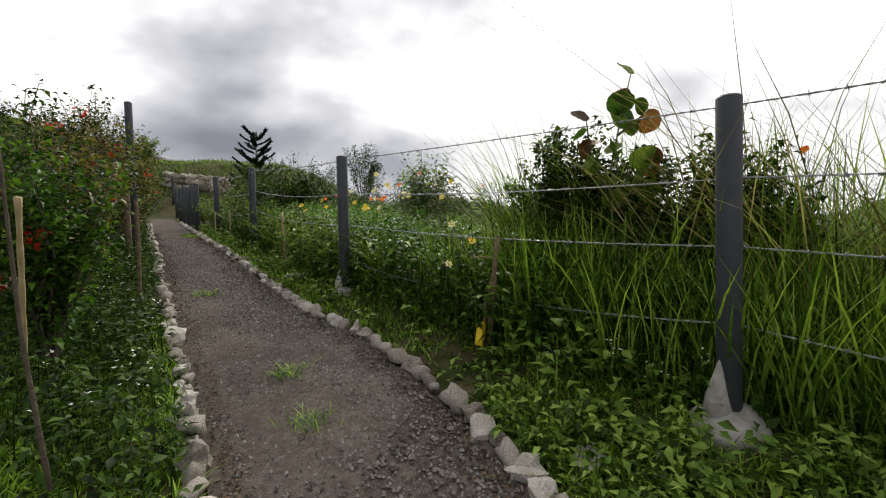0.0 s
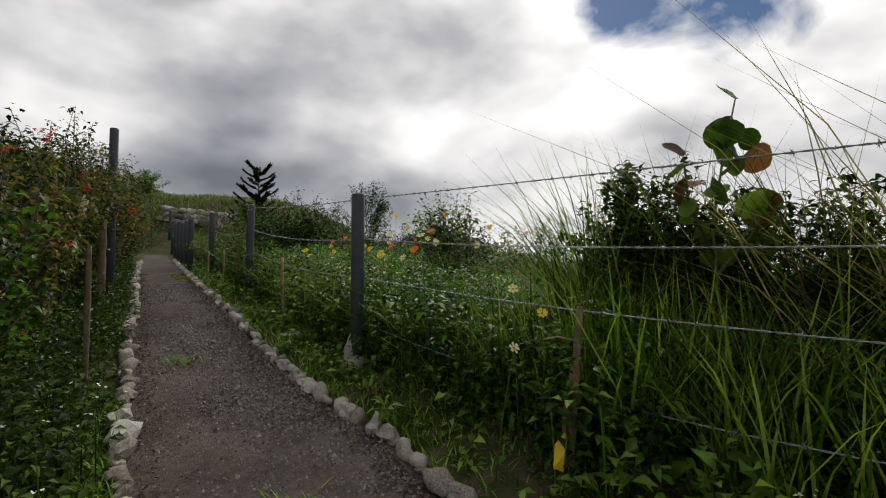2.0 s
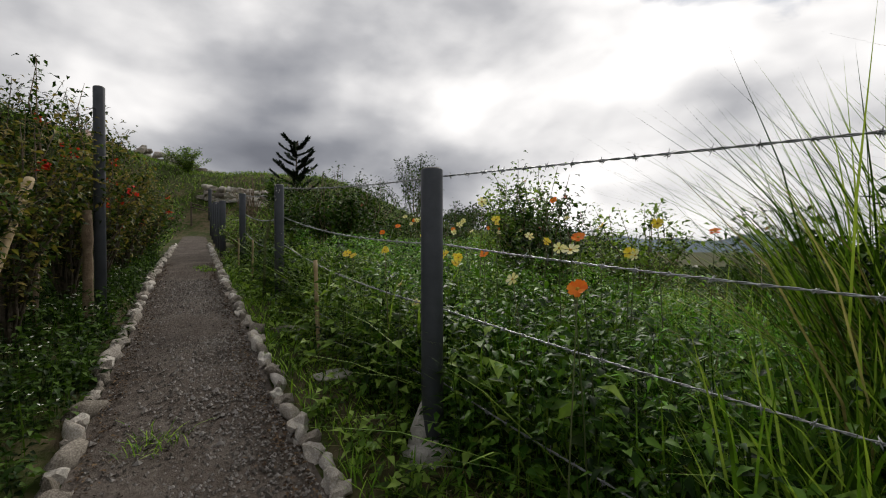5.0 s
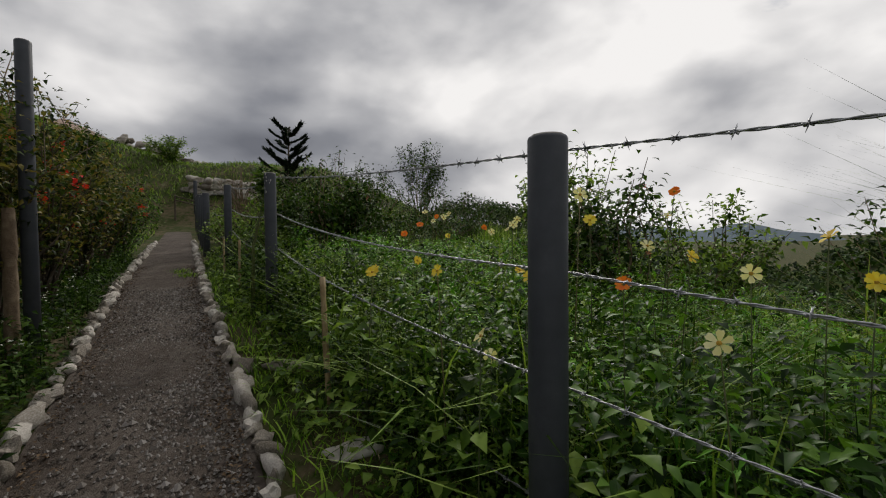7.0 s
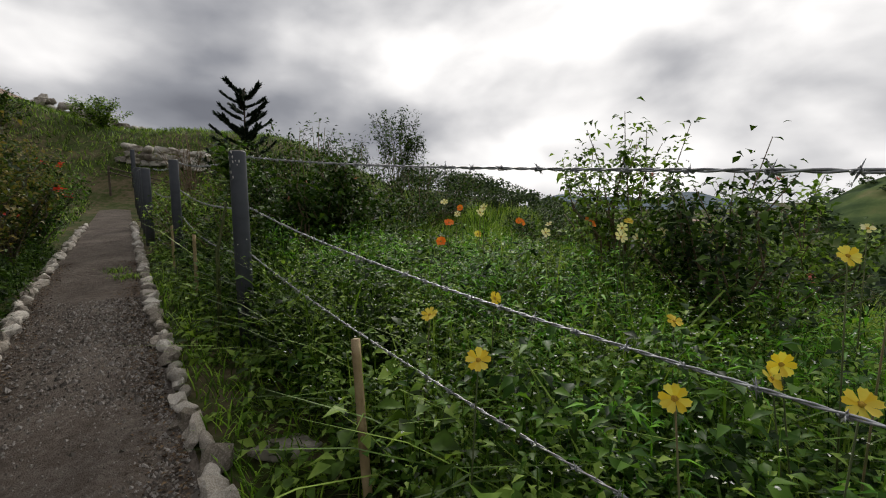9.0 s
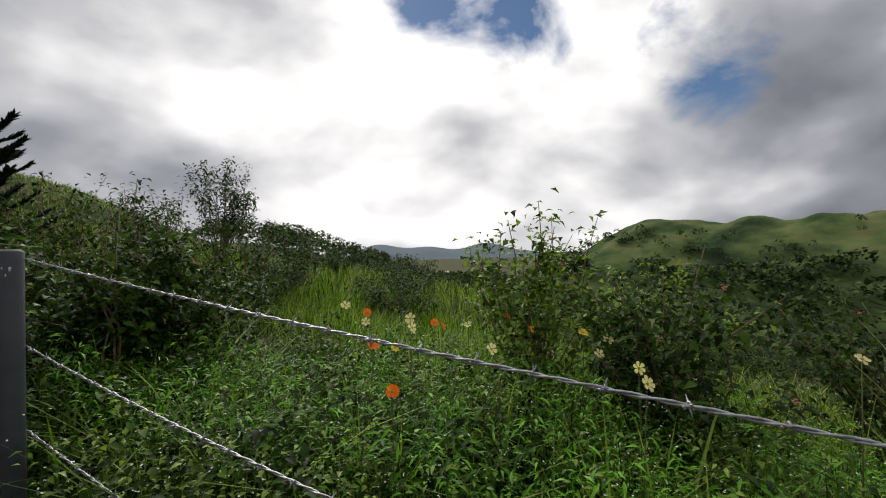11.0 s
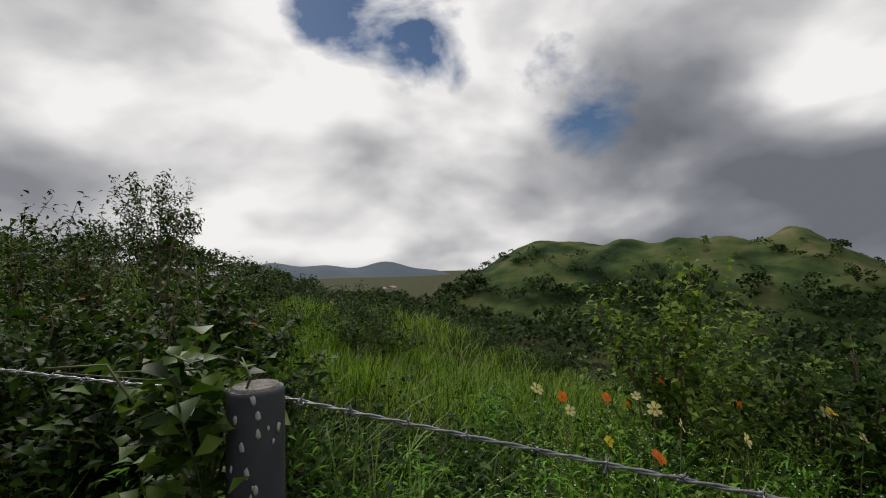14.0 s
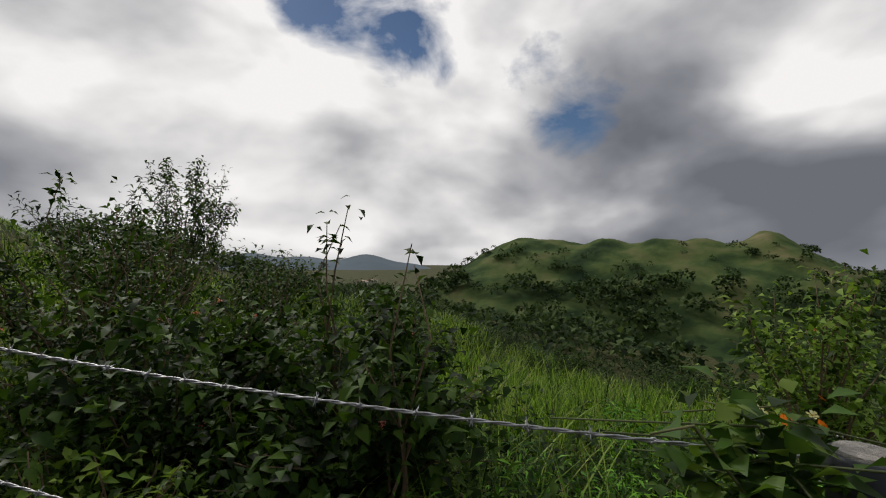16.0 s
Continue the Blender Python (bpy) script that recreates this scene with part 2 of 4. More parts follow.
M_DARKWALL = surface("dark_timber", [(0.3, (0.03, 0.025, 0.02)), (0.7, (0.07, 0.055, 0.045))], 5.0, 6, 0.8, 0.2, 30)
M_GLASS = surface("dark_window_glass", [(0.3, (0.02, 0.025, 0.03)), (0.7, (0.04, 0.045, 0.05))], 3.0, 2, 0.08, 0.0)


# ---- geometry helpers ----
rng = np.random.default_rng(7)


def smooth(a, b, v):
    u = np.clip((np.asarray(v, float) - a) / (b - a), 0, 1)
    return u * u * (3 - 2 * u)


def x_right(y):
    return np.interp(y, [-6, 1.8, 3.2, 4.1, 5.5, 6.3, 7.7, 9.0, 10.0, 11.85, 16.0, 25.0], [1.55, 1.45, 1.52, 1.50, 1.25, 0.90, 0.52, 0.24, 0.0, -0.42, -1.24, -3.0])


def x_left(y):
    return np.interp(y, [-6, 2.0, 4.0, 5.3, 6.7, 8.5, 9.8, 10.5, 12.0, 16.0, 25.0], [0.45, 0.42, 0.25, 0.02, -0.27, -0.62, -0.84, -0.99, -1.33, -2.05, -3.65])


def path_z(y):
    y = np.clip(y, -30, 70)
    return 1.0 + 0.111 * (y - 10.2) - 0.031 * np.sqrt((y - 10.2) ** 2 + 1.5)


def wobble(x, y, size, seed):
    """Soft two-dimensional noise from a few waves."""
    v = 0
    for k in range(5):
        a = seed * 1.7 + k * 2.4
        f = (0.7 + 0.35 * k) / size
        v = v + np.sin(x * f * math.cos(a) * 6.28 + y * f * math.sin(a) * 6.28 + a * 3.1) / (1 + k * 0.5)
    return v / 3


def ground_z(x, y):
    x, y = np.asarray(x, float), np.asarray(y, float)
    yc = np.clip(y, -40, 60)
    u = x - (x_left(yc) + x_right(yc)) / 2
    z = path_z(yc)
    d = np.maximum(0, u - 2.6)
    ridge = 1 - 0.75 * smooth(11, 19, y) * (1 - smooth(8, 25, d))
    z = z - 30 * (1 - np.exp(-(d / 75) ** 1.3)) * ridge
    left = np.maximum(0, -u - 1.6)
    z = z + np.minimum(0.33 * left, 7 + 0.02 * left) * smooth(10, 26, y)
    z = z + np.minimum(0.03 * left, 2.0) * (1 - smooth(10, 26, y))
    z = z + 2.8 * smooth(22.5, 30.5, y) * (1 - smooth(1.5, 11, x))
    z = z + 0.10 * smooth(0.85, 1.5, np.abs(u))
    z = z + 9 * np.exp(-(((x - 45) / 32) ** 2) - ((y - 78) / 26) ** 2)
    rough = smooth(0.8, 2.0, np.abs(u)) * (1 + np.minimum(np.hypot(x, y) / 30, 4) * 0.6)
    return z + 0.05 * rough * wobble(x, y, 2.3, 3) + 0.10 * rough * wobble(x, y, 9, 5)


def fence_x(y):
    """The line of the wire fence."""
    return np.interp(y, [-0.65, 3.37, 6.79, 10.39, 13.8, 24.8], [3.95, 2.655, 1.37, 0.47, -0.32, -2.7])


def mesh_of(name, verts, faces, material, smooth_shade=False):
    me = bpy.data.meshes.new(name)
    me.from_pydata(np.asarray(verts).tolist() if not isinstance(verts, list) else verts, [], faces if isinstance(faces, list) else np.asarray(faces).tolist())
    me.materials.append(material)
    if smooth_shade:
        me.polygons.foreach_set("use_smooth", [True] * len(me.polygons))
    me.update()
    return me


class Soup:
    """Many small pieces gathered into one mesh."""

    def __init__(self):
        self.v, self.f, self.n = [], [], 0

    def add(self, verts, faces):
        """verts: pieces x corners x 3; faces: corner indices of one piece."""
        k, c = verts.shape[:2]
        base = self.n + np.arange(k) * c
        for f in faces:
            self.f.append(base[:, None] + np.array(f)[None])
        self.v.append(verts.reshape(-1, 3))
        self.n += k * c

    def mesh(self, name, material, smooth_shade=True):
        V = np.concatenate(self.v).astype(np.float32)
        loops = np.concatenate([f.ravel() for f in self.f]).astype(np.int32)
        totals = np.concatenate([np.full(len(f), f.shape[1]) for f in self.f]).astype(np.int32)
        me = bpy.data.meshes.new(name)
        me.vertices.add(len(V))
        me.vertices.foreach_set("co", V.ravel())
        me.loops.add(len(loops))
        me.loops.foreach_set("vertex_index", loops)
        me.polygons.add(len(totals))
        me.polygons.foreach_set("loop_start", np.r_[0, np.cumsum(totals)[:-1]].astype(np.int32))
        me.polygons.foreach_set("loop_total", totals)
        me.materials.append(material)
        me.polygons.foreach_set("use_smooth", np.full(len(totals), smooth_shade))
        me.update(calc_edges=True)
        return me


def unit(v):
    return v / np.maximum(np.linalg.norm(v, axis=-1, keepdims=True), 1e-9)


def blades(soup, base, height, width, lean, heading=None, bend=0.6):
    """Grass blades: curved, tapering strips."""
    n = len(base)
    a = rng.uniform(0, 6.283, n) if heading is None else heading
    out = np.c_[np.cos(a), np.sin(a), np.zeros(n)]
    side = np.c_[-np.sin(a), np.cos(a), np.zeros(n)]
    rows = []
    for s, w in ((0, 0.8), (0.4, 1.0), (0.75, 0.7)):
        p = base + out * (height * lean * (s * (1 - bend) + bend * s * s))[:, None]
        p[:, 2] += height * s * (1 - 0.45 * lean * s * bend)
        rows += [p - side * (width * w / 2)[:, None], p + side * (width * w / 2)[:, None]]
    tip = base + out * (height * lean)[:, None]
    tip[:, 2] += height * (1 - 0.45 * lean * bend)
    soup.add(np.stack(rows + [tip], 1), [(0, 1, 3, 2), (2, 3, 5, 4), (4, 5, 6)])


def leaves(soup, pos, way, length, width, fold=0.25, droop=0.2):
    """Leaves with a fold along the middle: five corners each."""
    n = len(pos)
    way = unit(way)
    ref = unit(np.c_[rng.normal(0, 0.35, n), rng.normal(0, 0.35, n), np.ones(n)])
    side = unit(np.cross(way, ref))
    up = np.cross(side, way)
    L, W = np.asarray(length)[:, None] * np.ones((n, 1)), np.asarray(width)[:, None] * np.ones((n, 1))
    mid = pos + way * L * 0.45
    tip = pos + way * L - up * L * droop
    soup.add(np.stack([pos, mid - side * W / 2 + up * W * fold, mid, mid + side * W / 2 + up * W * fold, tip], 1), [(0, 2, 1), (0, 3, 2), (1, 2, 4), (2, 3, 4)])


def tube_points(points, radii, sides=6):
    """Corners and faces of a tapering tube along points."""
    P = np.asarray(points, float)
    n = len(P)
    T = unit(np.gradient(P, axis=0))
    ref = np.where(np.abs(T[:, 2:3]) > 0.9, np.array([[1.0, 0, 0]]), np.array([[0, 0, 1.0]]))
    A = unit(np.cross(T, ref))
    B = np.cross(T, A)
    R = np.asarray(radii, float) * np.ones(n)
    ang = np.arange(sides) * 2 * math.pi / sides
    V = P[:, None] + R[:, None, None] * (np.cos(ang)[None, :, None] * A[:, None] + np.sin(ang)[None, :, None] * B[:, None])
    F = [(i * sides + j, i * sides + (j + 1) % sides, (i + 1) * sides + (j + 1) % sides, (i + 1) * sides + j) for i in range(n - 1) for j in range(sides)]
    F += [tuple(range(sides))[::-1], tuple((n - 1) * sides + j for j in range(sides))]
    return V.reshape(-1, 3), F


class Tubes:
    """Several tubes in one mesh."""

    def __init__(self):
        self.v, self.f, self.n = [], [], 0

    def add(self, points, radii, sides=5):
        v, f = tube_points(points, radii, sides)
        self.f += [tuple(i + self.n for i in q) for q in f]
        self.v.append(v)
        self.n += len(v)

    def mesh(self, name, material):
        return mesh_of(name, np.concatenate(self.v), self.f, material, True)


def thing(name, place, label, category, group="", kind=""):
    """An empty at a thing's base."""
    ob = new(name)
    ob.location = place
    ob.empty_display_size = 0.1
    return tagged(ob, label, category, group, kind)


def part(name, mesh, parent, label="", place=None):
    ob = new(name, mesh)
    ob.parent = parent
    if place is not None:
        ob.matrix_basis = place
    return tagged(ob, label)


def lump(radius, seed, squash=(1, 1, 1), rough=0.25, level=2):
    """A worn, irregular stone: corners and faces round its centre."""
    bm = bmesh.new()
    bmesh.ops.create_icosphere(bm, subdivisions=level, radius=1)
    off = Vector((seed * 3.7, seed * 1.3, seed * 2.1))
    for v in bm.verts:
        k = 1 + rough * noise.noise(v.co * 1.1 + off) * 2 + rough * 0.5 * noise.noise(v.co * 2.7 + off)
        v.co = Vector((v.co.x * squash[0], v.co.y * squash[1], v.co.z * squash[2])) * k * radius
    V = [tuple(v.co) for v in bm.verts]
    F = [tuple(v.index for v in f.verts) for f in bm.faces]
    bm.free()
    return V, F


# ---- ground, path, hills ----
def spaced(near, count, reach):
    s = np.linspace(-1, 1, count)
    return near * np.sinh(s * math.asinh(reach / near))


def grid_mesh(name, xs, ys, height, material):
    X, Y = np.meshgrid(xs, ys)
    Z = height(X, Y)
    nx, ny = len(xs), len(ys)
    idx = np.arange(nx * ny).reshape(ny, nx)
    F = np.stack([idx[:-1, :-1], idx[:-1, 1:], idx[1:, 1:], idx[1:, :-1]], -1).reshape(-1, 4)
    return mesh_of(name, np.c_[X.ravel(), Y.ravel(), Z.ravel()], F, material, True)


ground = tagged(new("ground", grid_mesh("ground", spaced(12, 321, 4000), spaced(12, 321, 4000) + 8, ground_z, M_SOIL)), "earth and rough turf on a hillside falling to a valley", "ground", kind="structure")

# the walked path: slightly crowned strip with worn edges
ys = np.arange(-6, 25.5, 0.12)
us = np.linspace(0, 1, 15)
Xp = np.stack([x_left(ys) - 0.02 + (x_right(ys) - x_left(ys) + 0.04) * u for u in us], 1)
Yp = np.repeat(ys[:, None], len(us), 1)
Zp = path_z(Yp) + 0.012 + 0.012 * np.sin(us * math.pi)[None] + 0.006 * wobble(Xp, Yp, 0.7, 2) + 0.012 * wobble(Xp, Yp, 2.2, 8)
ip = np.arange(Xp.size).reshape(Xp.shape)
path = tagged(new("path", mesh_of("path", np.c_[Xp.ravel(), Yp.ravel(), Zp.ravel()], np.stack([ip[:-1, :-1], ip[:-1, 1:], ip[1:, 1:], ip[1:, :-1]], -1).reshape(-1, 4), M_PATH, True)), "worn grey gravelly concrete footpath climbing the hill", "path", kind="structure")


def hills_z(x, y):
    """Green knolls across the valley."""
    wall = smooth(-125, -48, y) * (1 - smooth(105, 200, y))
    z = -36 + 49 * np.exp(-(((x - 305) / np.where(x < 305, 95, 60)) ** 2)) * wall
    for cy, h, s in ((92, 6.5, 26), (45, 6, 12), (14, 5, 12), (-8, 4, 10), (-40, 8.5, 12), (126, 2, 14), (-62, -4, 12)):
        z = z + h * np.exp(-((((x - 303) / 34) ** 2))) * np.exp(-(((y - cy) / s) ** 2))
    return z + 1.8 * wobble(x, y, 46, 4) + 1.1 * wobble(x, y, 19, 6) + 0.5 * wobble(x, y, 7, 8)


hills = tagged(new("hills", grid_mesh("hills", np.linspace(120, 470, 150), np.linspace(-300, 330, 240), hills_z, M_HILL)), "rounded grassy green hills across the valley", "hills", kind="structure")


def far_z(x, y):
    a = np.arctan2(y, x)
    r = np.hypot(x, y)
    crest = 45 + 28 * np.sin(a * 9 + 1) + 16 * np.sin(a * 23) + 8 * np.sin(a * 51)
    return -40 + crest * np.exp(-((r - 2100) / 420) ** 2)


# distance haze is painted into the base colour as an even blue-grey
M_FAR = surface("far_hills_painted_haze", [(0.3, (0.07, 0.10, 0.13)), (0.7, (0.11, 0.15, 0.18))], 0.004, 5, 1.0, 0.0)
far = tagged(new("backdrop", grid_mesh("backdrop", np.linspace(700, 3000, 90), np.linspace(-2600, 2900, 260), far_z, M_FAR)), "mountain range on the horizon, with blue haze painted into its colour", "mountains", kind="structure")

# ---- fence ----


def pipe_post(x, y, top, r, label, concrete=0.0):
    z0 = float(ground_z(x, y))
    ob = thing("fence_post", (x, y, z0), label, "fence post", "fence posts beside the path")
    h = top - z0
    pts = [(0, 0, -0.2), (0, 0, h * 0.5), (0.004, 0.003, h - 0.008), (0.004, 0.003, h)]
    v, f = tube_points(pts, [r, r, r, r * 0.95], 28)
    part("pipe", mesh_of("pipe", v, f, M_PIPE, False), ob)
    for p in ob.children[0].data.polygons:
        p.use_smooth = len(p.vertices) == 4
    v, f = tube_points([(0.004, 0.003, h - 0.004), (0.004, 0.003, h + 0.006)], [r * 0.86, r * 0.8], 20)
    part("mortar_fill", mesh_of("mortar_fill", v, f, M_CONCRETE), ob, "grey mortar filling the top")
    if concrete:
        V, F = lump(1.0, x * 3, (1, 1, 1), 0.18, 3)
        V = [(a * concrete * (1.0 - 0.25 * max(c, 0)), b * concrete * (1.0 - 0.25 * max(c, 0)), (c * 0.5 + 0.12) * concrete * 1.15) for a, b, c in V]
        part("footing", mesh_of("footing", V, F, M_CONCRETE, True), ob, "lumpy poured concrete footing")
        v, f = tube_points([(-0.05, 0.02, 0), (-0.06, 0.02, concrete * 0.9), (-0.045, 0.01, concrete * 1.9)], [0.09, 0.055, 0.012], 9)
        part("splash", mesh_of("splash", v, f, M_CONCRETE, True), ob, "concrete smeared up the pipe")
    return ob


pipe_post(3.95, -0.65, 1.65, 0.059, "dark grey plastic pipe fence post in the weeds")
pipe_post(2.655, 3.37, 1.84, 0.059, "dark grey plastic pipe fence post in concrete footing", 0.19)
pipe_post(1.37, 6.79, 2.055, 0.059, "dark grey plastic pipe fence post with rough footing", 0.15)
pipe_post(0.47, 10.39, 2.41, 0.057, "dark grey pipe fence post overgrown with creeper")
pipe_post(-0.32, 13.8, 2.66, 0.059, "dark pipe fence post half hidden in weeds")
for i, yy in enumerate((15.4, 16.6, 17.9, 19.4, 21.0, 22.8, 24.8)):
    xx = float(x_right(yy)) + 0.22
    z0 = float(ground_z(xx, yy))
    pipe_post(xx, yy, z0 + 1.25 - 0.03 * (i % 3), 0.065, "dark weathered fence post beside the far path")

WIRE_AT = (0.035, 0.40, 0.75, 1.15)
LINE = [(3.95, -0.65, 1.65), (2.655, 3.37, 1.84), (1.37, 6.79, 2.055), (0.47, 10.39, 2.41), (-0.32, 13.8, 2.66), (-0.86, 15.4, 2.70)]
for k, drop in enumerate(WIRE_AT):
    ob = thing("barbed_wire", (0, 0, 0), "galvanised two-strand barbed wire strung between fence posts", "barbed wire", "wires of the fence")
    strands, barbs = Tubes(), Tubes()
    pts = []
    for (ax, ay, az), (bx, by, bz) in zip(LINE[:-1], LINE[1:]):
        s = np.linspace(0, 1, 60, endpoint=False)
        sag = (0.004 + (0.025 if ay > 6 else 0) + (0.03 if ay > 10 else 0) + 0.03 * k + 0.012 * k * math.sin(ax * 5 + k * 2)) * 4 * s * (1 - s)
        side = 0.064 * np.ones_like(s)
        pts.append(np.c_[ax + (bx - ax) * s + side, ay + (by - ay) * s, az + (bz - az) * s - drop - sag])
    pts = np.concatenate(pts)
    seg = np.r_[0, np.cumsum(np.linalg.norm(np.diff(pts, axis=0), axis=1))]
    m = np.arange(0, seg[-1], 0.02)
    fine = np.stack([np.interp(m, seg, pts[:, i]) for i in range(3)], 1)
    for ph in (0, math.pi):
        tw = np.c_[np.cos(m * 55 + ph) * 0.0026, np.zeros(len(m)), np.sin(m * 55 + ph) * 0.0026]
        strands.add(fine + tw, 0.0025, 5)
    for d in np.arange(0.07, seg[-1], 0.125):
        c = np.array([np.interp(d + rng.normal(0, 0.006), seg, pts[:, i]) for i in range(3)])
        t = np.array([np.interp(d + 0.01, seg, pts[:, i]) for i in range(3)]) - c
        t = t / np.linalg.norm(t)
        for q in range(2):
            w = rng.normal(0, 1, 3)
            w = w - t * (w @ t)
            w = w / np.linalg.norm(w)
            barbs.add([c - w * 0.020 - t * 0.004, c - w * 0.004, c + w * 0.004, c + w * 0.020 + t * 0.004], [0.0004, 0.0022, 0.0022, 0.0004], 4)
        ring = np.linspace(0, 6.283 * 1.5, 9)
        b = np.cross(t, (0, 0, 1.0))
        b = b / np.linalg.norm(b)
        n2 = np.cross(t, b)
        barbs.add([c + (b * math.cos(g) + n2 * math.sin(g)) * 0.0065 + t * (g / 9.4 - 0.5) * 0.018 for g in ring], 0.0022, 4)
    part("strand", strands.mesh("strand", M_WIRE), ob)
    tagged(part("barbing", barbs.mesh("barbing", M_WIRE), ob, "short sharp wire barbs"), kind="stuff")


# ---- border stones ----
STONES = []
for i in range(10):
    V, F = lump(1.0, 11 + i * 1.9, (1.0, 0.66 + 0.07 * (i % 4), 0.62 + 0.08 * (i % 3)), 0.42, 2)
    STONES.append(mesh_of("stone", V, F, M_STONE, i % 2 == 0))


def edging(side, y0, y1, label):
    ob = thing("stone_edging", (0, 0, 0), label, "stone edging", "stone edgings of the path")
    y = y0
    while y < y1:
        r = rng.uniform(0.042, 0.085) if y > 5.0 else rng.uniform(0.05, 0.105)
        x = float(side(y)) + rng.normal(0, 0.015) + (0.05 if side is x_right else -0.05)
        z = float(path_z(y)) + r * 0.42
        part("stone", STONES[int(rng.integers(10))], ob, "", Matrix.Translation((x, y, z)) @ Euler((rng.normal(0, 0.2), rng.normal(0, 0.2), math.pi / 2 + rng.normal(0, 0.35))).to_matrix().to_4x4() @ Matrix.Diagonal((r * rng.uniform(0.9, 1.4), r * rng.uniform(0.75, 1.0), r * rng.uniform(0.75, 1.15), 1)))
        y += r * rng.uniform(1.45, 1.95)
    return ob


edging(x_left, 2.6, 18.5, "row of rough pale stones edging the path")
edging(x_right, 2.6, 18.5, "row of rough pale stones edging the path below the fence")
for x, y, r, lab in ((1.95, 3.55, 0.13, "flat grey stone slab lying in the verge"), (2.05, 3.35, 0.05, "small pale stone in the verge"), (0.95, 7.9, 0.12, "pale stone lying among weeds"), (0.62, 9.05, 0.13, "grey stone half hidden in weeds")):
    ob = tagged(new("loose_stone", mesh_of("loose_stone", *lump(r, x * 7, (1.3, 0.75, 0.3), 0.2, 3), M_STONE, True)), lab, "stone")
    ob.location = (x, y, float(ground_z(x, y)) + r * 0.15)

# loose gravel on the path
s = Soup()
n = 16000
y = rng.uniform(2.0, 12, n)
u = np.clip(np.where(rng.random(n) < 0.6, rng.beta(3, 1.1, n), rng.random(n)), 0.02, 0.98)
x = x_left(y) + (x_right(y) - x_left(y)) * u
r = rng.uniform(0.004, 0.013, n) * np.where(rng.random(n) < 0.04, 1.8, 1)
c = np.c_[x, y, path_z(y) + 0.022 + r * 0.2]
a = rng.uniform(0, 6.283, n)
corner = [np.c_[np.cos(a + k * 1.571) * r * rng.uniform(0.7, 1.3, n), np.sin(a + k * 1.571) * r * rng.uniform(0.7, 1.3, n), -0.3 * r] for k in range(4)]
top = np.c_[rng.normal(0, 0.25, n) * r, rng.normal(0, 0.25, n) * r, r * rng.uniform(0.5, 1.0, n)]
s.add(np.stack([c + k for k in corner] + [c + top], 1), [(0, 1, 4), (1, 2, 4), (2, 3, 4), (3, 0, 4)])
tagged(new("gravel", s.mesh("gravel", M_GRAVEL, False)), "loose grey gravel strewn on the path", "gravel", kind="stuff")

# dead leaves gathered along the borders
s = Soup()
n = 5200
y = rng.uniform(2.4, 14, n)
e = np.abs(rng.normal(0, 0.10, n))
right = rng.random(n) < 0.62
x = np.where(right, x_right(y) - 0.02 - e, x_left(y) + 0.02 + e * 0.7)
a = rng.uniform(0, 6.283, n)
leaves(s, np.c_[x, y, path_z(y) + 0.026 + rng.uniform(0, 0.012, n)], np.c_[np.cos(a), np.sin(a), rng.normal(0, 0.15, n)], rng.uniform(0.012, 0.035, n), rng.uniform(0.006, 0.018, n), 0.25, 0.1)
tagged(new("leaf_litter", s.mesh("leaf_litter", M_LITTER)), "dark dead leaves gathered along the path's borders", "leaf litter", kind="stuff")

# ---- low vegetation ----
def scatter(n, x0, x1, y0, y1, keep=None):
    x, y = rng.uniform(x0, x1, n), rng.uniform(y0, y1, n)
    if keep is not None:
        k = keep(x, y)
        x, y = x[k], y[k]
    return np.c_[x, y, ground_z(x, y) - 0.01]


def off(x, y):
    """Metres to the right of the path's right edge."""
    return x - x_right(y)


def off_left(x, y):
    return x_left(y) - x


def stuff(name, mesh, label, category):
    return tagged(new(name, mesh), label, category, kind="stuff")


def patchy(x, y, size, seed, share):
    return wobble(x, y, size, seed) > share


def grass(name, pts, h, w, lean, material, label):
    s = Soup()
    n = len(pts)
    blades(s, pts, rng.uniform(*h, n) * (1 + 0.25 * wobble(pts[:, 0], pts[:, 1], 1.3, 9)), rng.uniform(*w, n), rng.uniform(*lean, n))
    return stuff(name, s.mesh(name, material), label, "grass")


def herb_sheet(name, pts, h, k, leaf, slim, material, label, category, spread=0.14, start=0.15):
    """Upright plants: k leaves up each stem, pointing outwards."""
    s = Soup()
    n = len(pts)
    H = rng.uniform(*h, n)
    tilt = rng.normal(0, 0.16, (n, 2)) * H[:, None]
    f = rng.uniform(start, 1, (n, k))
    a = rng.uniform(0, 6.283, (n, k))
    rad = spread * rng.uniform(0.15, 1.0, (n, k)) * (1.15 - 0.6 * f)
    pos = np.stack([pts[:, None, 0] + tilt[:, None, 0] * f + np.cos(a) * rad, pts[:, None, 1] + tilt[:, None, 1] * f + np.sin(a) * rad, pts[:, None, 2] + H[:, None] * f], -1).reshape(-1, 3)
    way = np.stack([np.cos(a), np.sin(a), rng.normal(0.15, 0.45, (n, k))], -1).reshape(-1, 3)
    L = rng.uniform(*leaf, n * k)
    leaves(s, pos, way, L, L * slim * rng.uniform(0.8, 1.2, n * k), 0.2, 0.25)
    stems = np.c_[pts]
    blades(s, stems, H * 0.98, np.full(n, 0.007), np.full(n, 0.12))
    return stuff(name, s.mesh(name, material), label, category), pts + np.c_[tilt, H]


